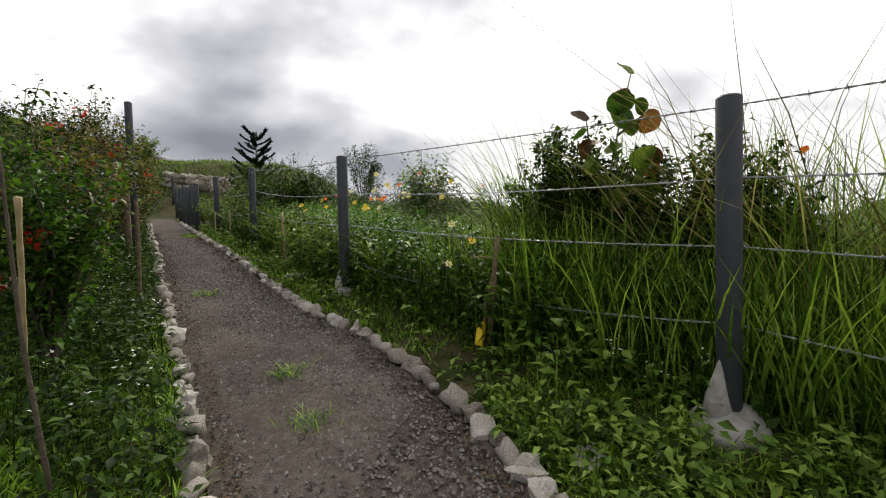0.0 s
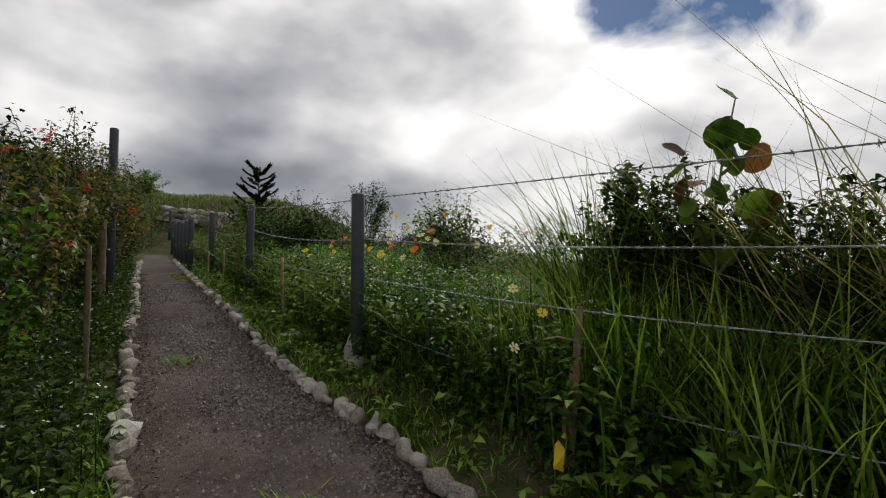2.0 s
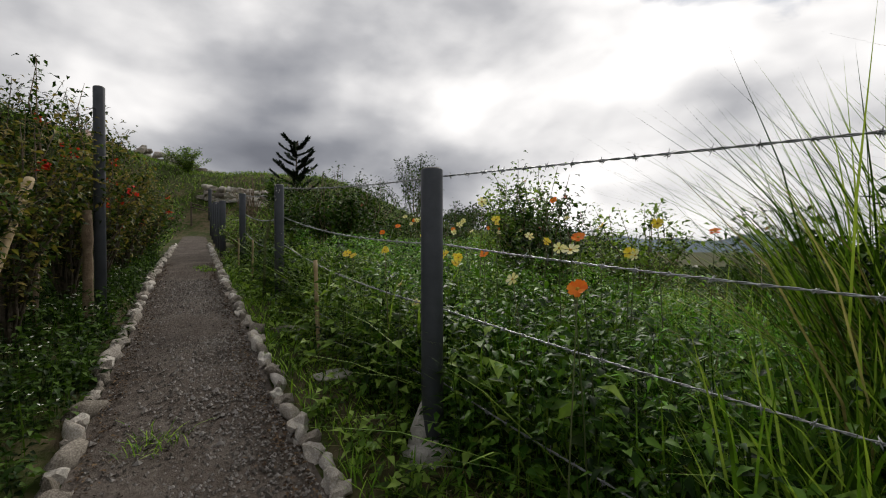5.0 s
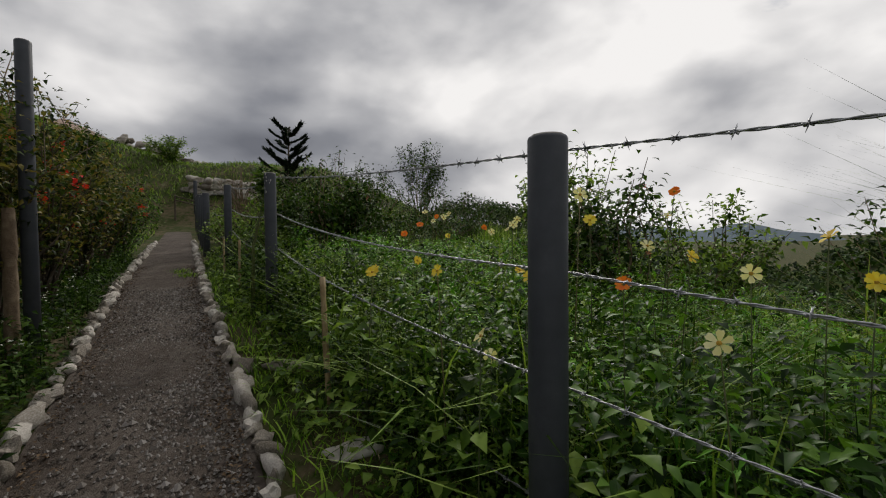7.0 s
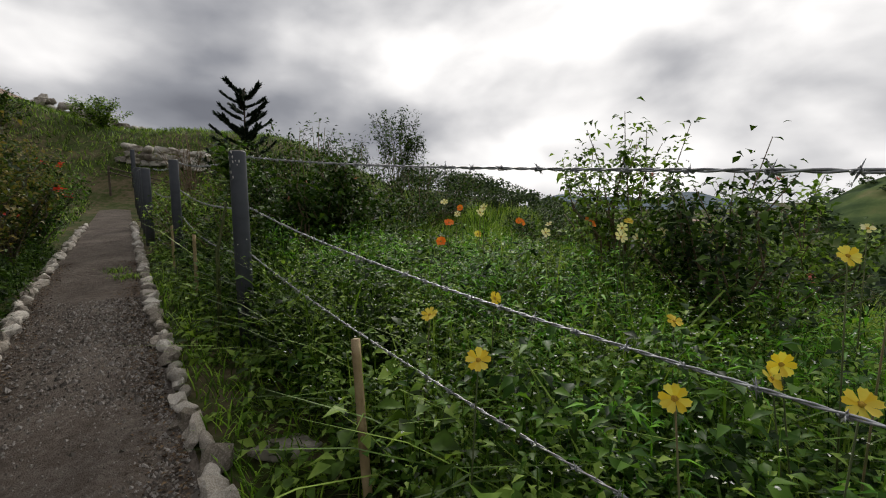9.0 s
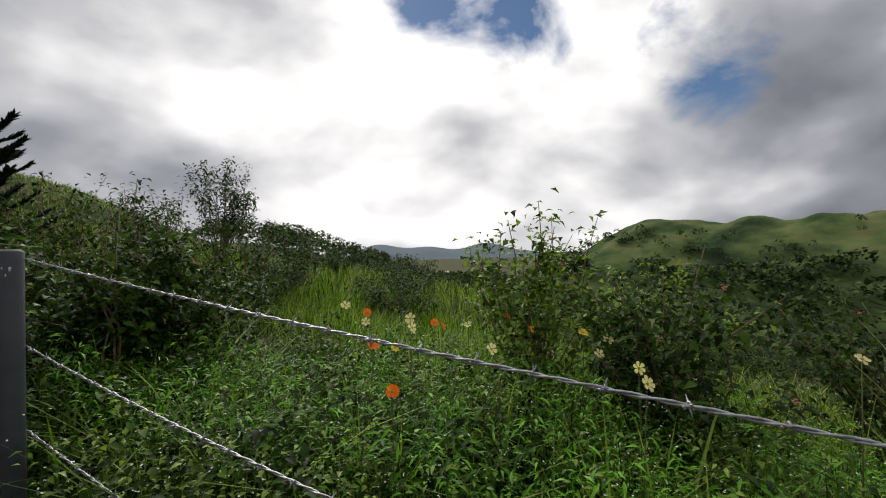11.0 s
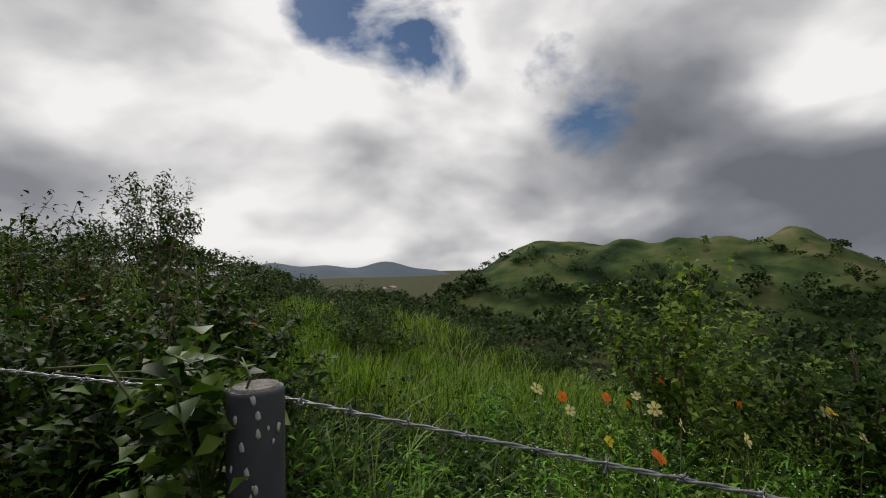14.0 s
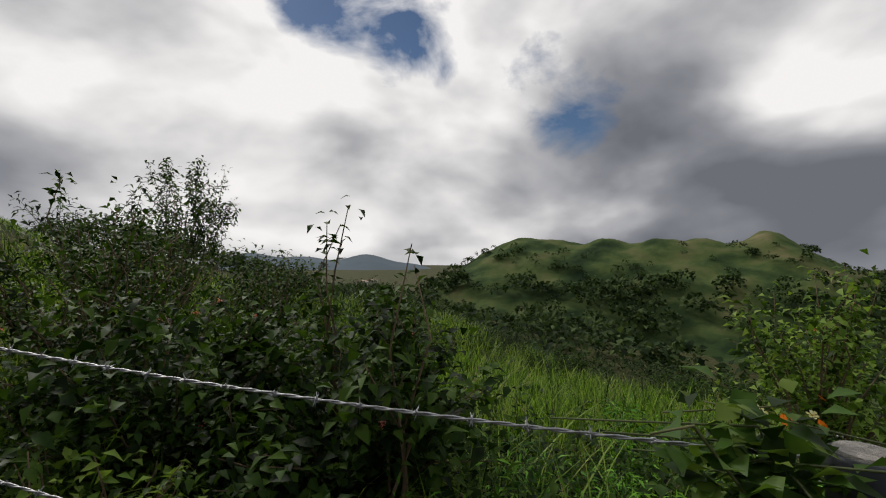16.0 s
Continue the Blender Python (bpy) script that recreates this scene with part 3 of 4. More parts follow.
# lawn and verge
grass("near_lawn_grass", scatter(36000, -3.0, 0.4, 1.6, 6.5, lambda x, y: (off_left(x, y) > 0.05) & (off_left(x, y) < 2.6)), (0.05, 0.13), (0.005, 0.010), (0.3, 1.3), M_LAWN, "bright green lawn grass beside the path")
grass("lawn_grass", scatter(60000, -7.5, 0.0, 4, 14, lambda x, y: (off_left(x, y) > 0.08) & (off_left(x, y) < 5) & ((off_left(x, y) > 1.3) | (y < 5.5))), (0.04, 0.11), (0.005, 0.010), (0.3, 1.3), M_LAWN, "short bright green lawn grass beside the path")
grass("outer_lawn_grass", scatter(42000, -13, 1.2, -5, 15, lambda x, y: (off_left(x, y) > 0.3) & ((off_left(x, y) > 2.4) | (y < 1.7))), (0.08, 0.2), (0.012, 0.024), (0.3, 1.2), M_LAWN, "green lawn grass away from the path")
grass("far_lawn_grass", scatter(75000, -18, 7, 13, 44, lambda x, y: (off_left(x, y) > 0.3) | (y > 25.5) | ((off(x, y) > 1.0) & (y > 19))), (0.10, 0.26), (0.014, 0.03), (0.4, 1.4), M_WEED, "green grass on the rising slope")
grass("verge_grass", scatter(42000, -1.5, 3.4, 1.8, 13, lambda x, y: (off(x, y) > 0.10) & (off(x, y) < 1.3) & (np.hypot(x - 2.45, y - 3.0) > 0.22) & (patchy(x, y, 0.8, 4, 0.05) | (y > 4.8))), (0.05, 0.16), (0.005, 0.011), (0.3, 1.3), M_LAWN, "short green grass on the verge below the fence")
grass("dry_litter", scatter(14000, 0.8, 3.2, 2.8, 9.5, lambda x, y: (off(x, y) > 0.25) & (off(x, y) < 1.1) & patchy(x, y, 0.9, 13, -0.15)), (0.03, 0.09), (0.004, 0.009), (1.2, 2.6), M_DRY, "dry grass litter on the bare verge")
herb_sheet("verge_weeds", scatter(2600, -1.5, 3.6, 1.8, 16, lambda x, y: (off(x, y) > 0.18) & (off(x, y) < 1.2) & (np.hypot(x - 2.42, y - 2.95) > 0.36) & (patchy(x, y, 0.8, 6, -0.1) | (y > 5))), (0.06, 0.26), 15, (0.04, 0.10), 0.5, M_WEED, "low broad-leaved weeds on the verge", "weeds", 0.09, 0.05)
herb_sheet("footing_weeds", scatter(1500, 1.65, 4.2, 2.0, 4.3, lambda x, y: (off(x, y) > 0.15) & (np.hypot(x - 2.6, y - 3.3) > 0.3) & ((x > 2.5) | patchy(x, y, 0.7, 6, -0.05))), (0.05, 0.24), 15, (0.035, 0.085), 0.5, M_WEED, "low bright weeds round the post's footing", "weeds", 0.09, 0.05)
grass("footing_grass", scatter(9000, 1.65, 4.2, 2.0, 4.3, lambda x, y: (off(x, y) > 0.12) & (np.hypot(x - 2.6, y - 3.3) > 0.24)), (0.05, 0.16), (0.005, 0.010), (0.4, 1.3), M_LAWN, "short grass round the post's footing")
herb_sheet("lawn_weeds", scatter(6200, -3.5, 0.2, 3.4, 15, lambda x, y: (off_left(x, y) > 0.12) & (off_left(x, y) < 1.4) & (y > 3.2 + 1.5 * off_left(x, y))), (0.08, 0.42), 16, (0.03, 0.075), 0.5, M_SHRUB, "dark low weeds along the left border", "weeds", 0.10, 0.05)

# behind the wire
grass("tall_grass", scatter(21000, 1.4, 6.5, -0.5, 5.6, lambda x, y: (x > fence_x(y) + 0.10 - 0.1 * wobble(x, y, 1, 2)) & (off(x, y) < 4) & patchy(x, y, 0.9, 21, -0.35)), (0.55, 1.15), (0.008, 0.017), (0.15, 0.75), M_GRASS, "tall rank green grass behind the wire fence")
grass("bank_grass", scatter(23000, -1.5, 8, 4.6, 17, lambda x, y: (off(x, y) > 0.85) & ((x > fence_x(y) + 0.9) | (y < 7.5)) & (off(x, y) < 6.5) & patchy(x, y, 1.2, 22, -0.15)), (0.35, 0.85), (0.006, 0.013), (0.2, 1.0), M_GRASS, "rank grass growing through the weeds")
grass("bank_dry_grass", scatter(5200, -1.0, 9, 4, 16, lambda x, y: (off(x, y) > 1.3) & (off(x, y) < 8) & patchy(x, y, 1.6, 31, 0.15)), (0.4, 0.9), (0.004, 0.009), (0.4, 1.3), M_DRY, "straw-coloured dry grass stalks on the bank")
grass("field_grass", scatter(30000, 1.5, 22, 2, 26, lambda x, y: (off(x, y) > 4.5)), (0.35, 0.75), (0.012, 0.030), (0.2, 0.9), M_GRASS, "rough grass falling away towards the valley")
grass("meadow_grass", scatter(16000, 3.2, 9.5, 9.5, 17, lambda x, y: (off(x, y) > 4.2) & (off(x, y) < 9)), (0.35, 0.6), (0.008, 0.016), (0.15, 0.6), M_LAWN, "bright green patch of meadow grass")
herb_sheet("dark_herbs", scatter(1150, 0.6, 4, 3.9, 8.2, lambda x, y: (off(x, y) > 0.62) & (off(x, y) < 1.9) & ((y > 4.5) | (off(x, y) > 1.2))), (0.35, 0.85), 40, (0.04, 0.085), 0.48, M_HERB, "dense dark-leaved herbs along the wire fence", "herbs", 0.15)
grass("arching_grass", scatter(5200, -0.8, 4.5, 5.2, 13.5, lambda x, y: (off(x, y) > 0.7) & (off(x, y) < 2.2)), (0.5, 0.95), (0.007, 0.014), (0.5, 1.4), M_WEED, "long arching pale green grass blades by the fence")
grass("pale_arching_grass", scatter(700, -0.6, 3.6, 7.2, 12.8, lambda x, y: (x > fence_x(y) + 0.1) & (x < fence_x(y) + 1.3)), (0.6, 1.0), (0.010, 0.018), (0.9, 1.6), M_WEED, "pale broad grass blades arching by the fence")
herb_sheet("shade_herbs", scatter(1200, -1.2, 4.5, 9.2, 14.5, lambda x, y: (off(x, y) > 0.5) & (off(x, y) < 3.2)), (0.35, 0.75), 40, (0.04, 0.08), 0.55, M_SHRUB, "dark leafy undergrowth by the fence", "herbs", 0.15)
herb_sheet("fence_foot_herbs", scatter(620, -0.6, 3.2, 2.0, 15, lambda x, y: (off(x, y) > 0.5) & (x < fence_x(y) + 0.3) & (x > fence_x(y) - 0.35) & (np.hypot(x - 2.45, y - 3.0) > 0.4)), (0.2, 0.5), 30, (0.04, 0.09), 0.5, M_HERB, "leafy herbs at the foot of the fence", "herbs", 0.14)
herb_sheet("feathery_foliage", scatter(900, 0.4, 5.4, 4.6, 11.5, lambda x, y: (off(x, y) > 1.05) & (off(x, y) < 3.6) & patchy(x, y, 1.7, 41, -0.2)), (0.5, 0.85), 95, (0.035, 0.08), 0.2, M_FERNY, "bright feathery cosmos foliage on the bank", "foliage", 0.2, 0.3)
_, tops = herb_sheet("white_flowered_weeds", scatter(1900, 0.0, 4.5, 6.9, 10.4, lambda x, y: (off(x, y) > 0.55) & (off(x, y) < 3.2) & (patchy(x, y, 1.4, 51, -0.4))), (0.35, 0.80), 34, (0.022, 0.050), 0.5, M_WEED, "dense small-leaved weeds on the bank", "weeds", 0.14, 0.25)


def dots(tops, k, size, reach, material, name, label):
    """Tiny flower heads round the tops of weeds."""
    s = Soup()
    n = len(tops) * k
    c = np.repeat(tops, k, 0) + rng.normal(0, 1, (n, 3)) * np.array([reach, reach, reach * 0.8])
    for q in range(2):
        a = rng.uniform(0, 6.283, n)
        leaves(s, c, np.c_[np.cos(a), np.sin(a), rng.normal(0.2, 0.3, n)], rng.uniform(*size, n), rng.uniform(*size, n), 0.15, 0.0)
    return stuff(name, s.mesh(name, material), label, "flowers")


dots(tops[rng.random(len(tops)) < 0.75], 4, (0.005, 0.010), 0.085, M_WHITE, "tiny_white_flowers", "tiny white flower heads scattered over the weeds")
low = scatter(240, -2.6, 0.1, 4.2, 12, lambda x, y: (off_left(x, y) > 0.15) & (off_left(x, y) < 0.75))
dots(low + np.array([0, 0, 0.28]), 4, (0.012, 0.024), 0.05, M_WHITE, "small_white_flowers", "small white flowers under the thorny bushes")
low = scatter(60, 1.2, 4.0, 3.4, 7, lambda x, y: (off(x, y) > 0.8) & (off(x, y) < 1.6))
dots(low + np.array([0, 0, 0.35]), 5, (0.008, 0.016), 0.03, M_WHITE, "pale_weed_flowers", "pale flower clusters low in the herbs")


# ---- shrubs and trees ----
def branchy(place, h, r, n_branch, n_leaf, leaf, slim, bare=0.3, lift=0.9, flat=0.5):
    """Stems and leaf soup of a shrub, round its base."""
    stems, s = Tubes(), Soup()
    a = rng.uniform(0, 6.283, n_branch)
    out = r * np.sqrt(rng.uniform(0.02, 1, n_branch))
    top = h * (1 - flat * (out / r) ** 2 * rng.uniform(0.5, 1.2, n_branch)) * rng.uniform(0.72, 1.0, n_branch)
    all_pos, all_way = [], []
    for i in range(n_branch):
        q = np.linspace(0, 1, 6)
        wig = rng.normal(0, 0.035 * h, (6, 3)) * q[:, None]
        P = np.c_[np.cos(a[i]) * out[i] * q**1.3, np.sin(a[i]) * out[i] * q**1.3, top[i] * q**lift] + wig
        stems.add(P, np.linspace(0.010 * (0.6 + h / 2.5), 0.0025, 6), 5)
        f = bare + (1 - bare) * rng.random(n_leaf) ** 0.65
        pos = np.stack([np.interp(f, q, P[:, c]) for c in range(3)], 1) + rng.normal(0, 0.035 + 0.03 * r, (n_leaf, 3))
        b = rng.uniform(0, 6.283, n_leaf)
        all_pos.append(pos)
        all_way.append(np.c_[np.cos(b), np.sin(b), rng.normal(0.05, 0.5, n_leaf)])
    pos, way = np.concatenate(all_pos), np.concatenate(all_way)
    pos[:, 2] = np.maximum(pos[:, 2], 0.04)
    L = rng.uniform(*leaf, len(pos))
    leaves(s, pos, way, L, L * slim, 0.2, 0.3)
    return stems, s, pos


def shrub(name, x, y, h, r, n_branch, n_leaf, leaf, material, label, category, slim=0.5, bare=0.3, stem=None, flat=0.5, group="", flower=None, n_flower=0, size=(0.03, 0.05)):
    ob = thing(name, (x, y, float(ground_z(x, y)) - 0.02), label, category, group)
    stems, s, pos = branchy(ob.location, h, r, n_branch, n_leaf, leaf, slim, bare, 0.9, flat)
    part("branchwork", stems.mesh("branchwork", stem or M_STICK), ob)
    part("crown", s.mesh("crown", material), ob)
    if flower:
        pick = pos[np.argsort(-(pos[:, 2] + rng.normal(0, h * 0.18, len(pos))))[: len(pos) // 2]]
        for c in pick[rng.integers(0, len(pick), n_flower)]:
            fs = Soup()
            k = 16
            b = rng.uniform(0, 6.283, k)
            leaves(fs, rng.normal(0, size[1] * 0.5, (k, 3)), np.c_[np.cos(b), np.sin(b), rng.normal(0.3, 0.5, k)], rng.uniform(*size, k), rng.uniform(*size, k) * 0.8, 0.25, 0.1)
            part("blossom", fs.mesh("blossom", flower), ob, "", Matrix.Translation(c + np.array([0, 0, 0.02])))
    return ob


# thorny bushes with red blossom along the left border
ROSE = "thorny flowering bush with red blossom beside the path"
for x, y, h, r, fl in ((-0.84, 5.3, 1.6, 0.34, 1), (-1.12, 6.35, 1.75, 0.38, 2), (-1.32, 7.5, 1.9, 0.44, 3), (-1.5, 8.7, 2.1, 0.6, 5), (-1.62, 9.9, 2.3, 0.62, 5), (-1.75, 11.0, 2.25, 0.6, 5), (-1.9, 12.2, 2.1, 0.6, 3), (-2.1, 13.5, 1.9, 0.6, 2), (-2.35, 15.0, 1.5, 0.6, 1), (-1.95, 9.6, 2.3, 0.5, 2)):
    shrub("thorny_bush", x + 0.12, y, h, r * 1.1, 34, 105, (0.035, 0.075), M_ROSE if fl > 1 else M_HERB, ROSE, "bush", 0.55, 0.22, M_BARK, 0.35, "thorny bushes along the path", M_RED, fl + 2, (0.03, 0.06))
# shoots above the bushes
for x, y, h in ((-1.5, 9.3, 2.6), (-1.7, 10.6, 2.65), (-1.3, 7.4, 2.35), (-2.1, 11.6, 2.4), (-1.1, 6.2, 2.2)):
    shrub("tall_shoot", x, y, h, 0.3, 7, 40, (0.04, 0.075), M_SHRUB, "tall leafy shoots rising above the thorny bushes", "shrub", 0.5, 0.55, M_STICK, 0.2)

# shrubs on the bank
shrub("lantana_bush", 1.45, 12.1, 1.4, 0.81, 40, 120, (0.05, 0.10), M_SHRUB, "lantana bush with pink flower heads behind the wire", "bush", 0.6, 0.1, None, 0.4, "", M_PINK, 8, (0.010, 0.016))
shrub("lantana_bush", 0.95, 13.2, 1.4, 0.86, 40, 120, (0.05, 0.10), M_SHRUB, "lantana bush with pink flower heads behind the wire", "bush", 0.6, 0.1, None, 0.4, "", M_PINK, 8, (0.010, 0.016))
shrub("lantana_bush", 2.6, 13.6, 1.1, 0.86, 32, 105, (0.04, 0.075), M_SHRUB, "dense lantana bush on the bank", "bush", 0.6, 0.1, None, 0.4, "", M_PINK, 5, (0.010, 0.016))
shrub("leafy_shoot", 1.45, 12.34, 1.98, 0.16, 4, 34, (0.05, 0.09), M_SHRUB, "tall drooping leafy shoot against the sky", "shrub", 0.45, 0.35, M_STICK, 0.2)
shrub("leafy_shoot", 1.1, 11.7, 1.65, 0.2, 4, 30, (0.05, 0.09), M_SHRUB, "tall leafy shoot rising from the weeds", "shrub", 0.45, 0.35, M_STICK, 0.2)
shrub("bank_bush", 3.42, 9.78, 1.98, 0.67, 29, 90, (0.045, 0.085), M_WEED, "upright leafy lantana bush on the bank", "bush", 0.6, 0.15, None, 0.45, "", M_PINK, 3, (0.010, 0.016))
shrub("bank_bush", 3.30, 8.68, 1.75, 0.65, 29, 90, (0.045, 0.085), M_SHRUB, "dark leafy bush on the bank", "bush", 0.6, 0.15, None, 0.45, "", M_PINK, 3, (0.010, 0.016))
shrub("bank_bush", 4.9, 9.2, 1.80, 0.81, 29, 90, (0.05, 0.09), M_WEED, "leafy lantana bush with pink flowers on the bank", "bush", 0.6, 0.15, None, 0.45, "", M_PINK, 4, (0.010, 0.016))
shrub("bank_bush", 5.3, 7.6, 1.80, 0.86, 27, 90, (0.05, 0.09), M_SHRUB, "leafy bush with pink flowers on the bank", "bush", 0.6, 0.15, None, 0.45, "", M_PINK, 3, (0.010, 0.016))
shrub("bank_bush", 3.35, 5.4, 2.0, 0.6, 50, 190, (0.05, 0.095), M_SHRUB, "dense dark bush tangled in the grass", "bush", 0.5, 0.1)
shrub("bank_bush", 3.8, 4.95, 1.75, 0.65, 44, 150, (0.05, 0.095), M_SHRUB, "dense dark bush tangled in the grass", "bush", 0.5, 0.1)
shrub("bank_bush", 4.0, 4.25, 1.85, 0.65, 44, 150, (0.05, 0.095), M_SHRUB, "dense dark bush behind the tall grass", "bush", 0.5, 0.1)
shrub("bank_bush", 5.2, 2.0, 1.80, 0.97, 32, 82, (0.05, 0.095), M_SHRUB, "dense dark bush behind the tall grass", "bush", 0.5, 0.1)
shrub("bank_bush", 1.3, 14.6, 2.04, 0.97, 36, 90, (0.05, 0.085), M_SHRUB, "dense dark bush on the bank", "bush", 0.5, 0.05)
shrub("bank_bush", 2.4, 15.6, 2.16, 1.08, 36, 90, (0.05, 0.09), M_SHRUB, "dense dark bush on the bank", "bush", 0.5, 0.05)
shrub("bank_bush", 3.9, 15.6, 1.7, 1.19, 36, 90, (0.05, 0.09), M_SHRUB, "dense dark bush on the bank", "bush", 0.5, 0.05)
shrub("bank_bush", 0.5, 16.4, 1.80, 0.97, 34, 82, (0.05, 0.09), M_SHRUB, "dense dark bush on the bank", "bush", 0.5, 0.05)
shrub("bank_bush", 5.2, 17.0, 1.6, 1.30, 36, 90, (0.06, 0.1), M_SHRUB, "dense dark bush on the bank", "bush", 0.5, 0.05)
shrub("bank_bush", 6.6, 15.2, 1.05, 1.19, 34, 82, (0.06, 0.1), M_SHRUB, "dense bush at the edge of the bank", "bush", 0.5, 0.05)
shrub("lacy_shrub", 4.3, 18.2, 3.1, 1.0, 24, 120, (0.07, 0.13), M_SHRUB, "tall lacy shrub with open umbrella-like tops", "shrub", 0.34, 0.5, M_STEM, 0.3)
shrub("lacy_shrub", 2.6, 17.6, 2.3, 0.8, 20, 100, (0.06, 0.11), M_SHRUB, "tall lacy shrub on the bank", "shrub", 0.3, 0.4, M_STEM, 0.3)
for x, y, h, r in ((12.0, 13.4, 0.9, 1.2), (8.4, 17.0, 0.9, 1.3), (11.5, 9.5, 1.2, 1.3), (7.8, 10.2, 0.9, 0.9), (12.5, 15.5, 0.7, 1.4), (9.5, 6.2, 1.2, 1.2), (14.0, 5.0, 1.7, 1.6), (16.0, 11.5, 1.2, 1.8), (11.0, 19.5, 1.2, 1.6), (16.5, 18.5, 0.8, 1.8), (8.8, 20.5, 1.2, 1.5), (7.2, 3.6, 1.4, 1.1)):
    shrub("slope_bush", x, y, h, r, 34, 110, (0.055, 0.10), M_SHRUB if (x * 7) % 2 < 1.3 else M_TREE, "round bush on the slope above the valley", "bush", 0.55, 0.05, M_BARK, 0.5, "bushes on the slope")

herb_sheet("broad_leaf_herbs", scatter(260, 0.4, 4, 3.8, 9, lambda x, y: (x > fence_x(y) - 0.45) & (x < fence_x(y) + 0.35) & (off(x, y) > 0.5)), (0.3, 0.75), 15, (0.07, 0.13), 0.62, M_WEED, "broad bright-leaved herbs among the darker ones", "herbs", 0.16)

# far side of the path: pale bare shrub, dark tree, slope shrubs
shrub("bare_shrub", -0.6, 18.8, 2.3, 0.7, 34, 3, (0.03, 0.05), M_DRY, "greyish leafless shrub beside the young conifer", "shrub", 0.5, 0.7, M_STICK, 0.3)
for x, y, h, r, n, m in ((-7.2, 19.5, 3.6, 1.9, 40, M_TREE), (-9.5, 23.0, 3.8, 2.2, 40, M_TREE), (-5.2, 16.5, 2.0, 1.2, 34, M_SHRUB), (-4.3, 13.5, 1.1, 0.8, 26, M_RUST), (-6.0, 12.5, 1.2, 1.0, 26, M_SHRUB), (-12.5, 20.0, 4.0, 2.3, 40, M_TREE), (-4.2, 19.0, 1.6, 1.0, 26, M_SHRUB), (-7.0, 27.0, 1.6, 1.2, 24, M_SHRUB), (-4.6, 30.0, 1.4, 1.2, 24, M_WEED), (-10.5, 15.0, 2.6, 1.6, 34, M_TREE)):
    shrub("hillside_shrub", x, y, h, r, n, 110, (0.07, 0.13), m, "dark leafy shrub on the hillside lawn" if m is not M_RUST else "low dark-red leaved shrub on the lawn", "shrub", 0.55, 0.05, M_BARK, 0.5, "shrubs on the hillside")
for x, y, h, r in ((0.35, 12.6, 0.9, 0.5), (-0.35, 14.4, 1.0, 0.5), (-0.55, 16.2, 1.0, 0.6), (0.2, 15.3, 1.3, 0.6), (-1.0, 18.2, 0.9, 0.6), (-1.4, 20.4, 0.9, 0.6), (-1.7, 22.6, 1.0, 0.7)):
    shrub("verge_shrub", x, y, h, r, 22, 50, (0.04, 0.08), M_WEED, "bushy green weeds beside the far posts", "shrub", 0.5, 0.05, None, 0.4, "weeds beside the far posts")


def conifer(x, y, h, n, reach, label, low=0.12):
    ob = thing("young_conifer", (x, y, float(ground_z(x, y)) - 0.02), label, "conifer")
    v, f = tube_points([(0, 0, 0), (0.03, 0.01, h * 0.35), (0.0, 0.03, h * 0.7), (0.04, 0, h)], [0.05 * h / 3, 0.04 * h / 3, 0.022 * h / 3, 0.008], 9)
    part("trunk", mesh_of("trunk", v, f, M_BARK, True), ob)
    for i in range(n):
        g = low + (0.96 - low) * (i + 0.5) / n
        a = i * 2.4 + rng.normal(0, 0.2)
        L = reach * (1.05 - 0.62 * g) * rng.uniform(0.8, 1.1)
        q = np.linspace(0, 1, 12)
        P = np.c_[np.cos(a) * L * q, np.sin(a) * L * q, g * h + L * (0.18 * q + 0.42 * q**2)]
        s = Soup()
        k = 300
        f = rng.uniform(0.08, 1, k)
        pos = np.stack([np.interp(f, q, P[:, c]) for c in range(3)], 1)
        b = np.sign(rng.normal(0, 1, k)) * rng.uniform(0.5, 1.1, k)
        way = np.c_[np.cos(a + b), np.sin(a + b), rng.uniform(0.1, 0.9, k)]
        leaves(s, pos, way, rng.uniform(0.11, 0.2, k) * (0.5 + 0.5 * L / reach), np.full(k, 0.04), 0.1, -0.1)
        br = part("branch", mesh_of("branch", *tube_points(P, np.linspace(0.013, 0.004, 12), 5), M_BARK, True), ob)
        part("needles", s.mesh("needles", M_NEEDLE), br)
    return ob


conifer(0.65, 18.3, 2.95, 34, 1.0, "young dark conifer with upswept feathery branches")
conifer(6.9, 2.6, 5.6, 26, 2.3, "tall dark conifer behind the tall grass", 0.35)


def reed_clump(x, y, n, h, label):
    ob = thing("reed_grass", (x, y, float(ground_z(x, y))), label, "reed grass", "reed grass clumps")
    s = Soup()
    base = np.c_[rng.normal(0, 0.16, (n, 2)), np.zeros(n)]
    blades(s, base, rng.uniform(h * 0.55, h, n), rng.uniform(0.007, 0.014, n), rng.uniform(0.1, 0.8, n), None, 0.85)
    part("blades", s.mesh("blades", M_GRASS), ob)
    s = Soup()
    m = n // 3
    blades(s, base[:m], rng.uniform(h * 0.9, h * 1.35, m), rng.uniform(0.007, 0.012, m), rng.uniform(0.4, 1.1, m), rng.normal(2.4, 0.8, m), 0.9)
    part("seed_stalks", s.mesh("seed_stalks", M_DRY), ob, "thin dry seed stalks")
    return ob


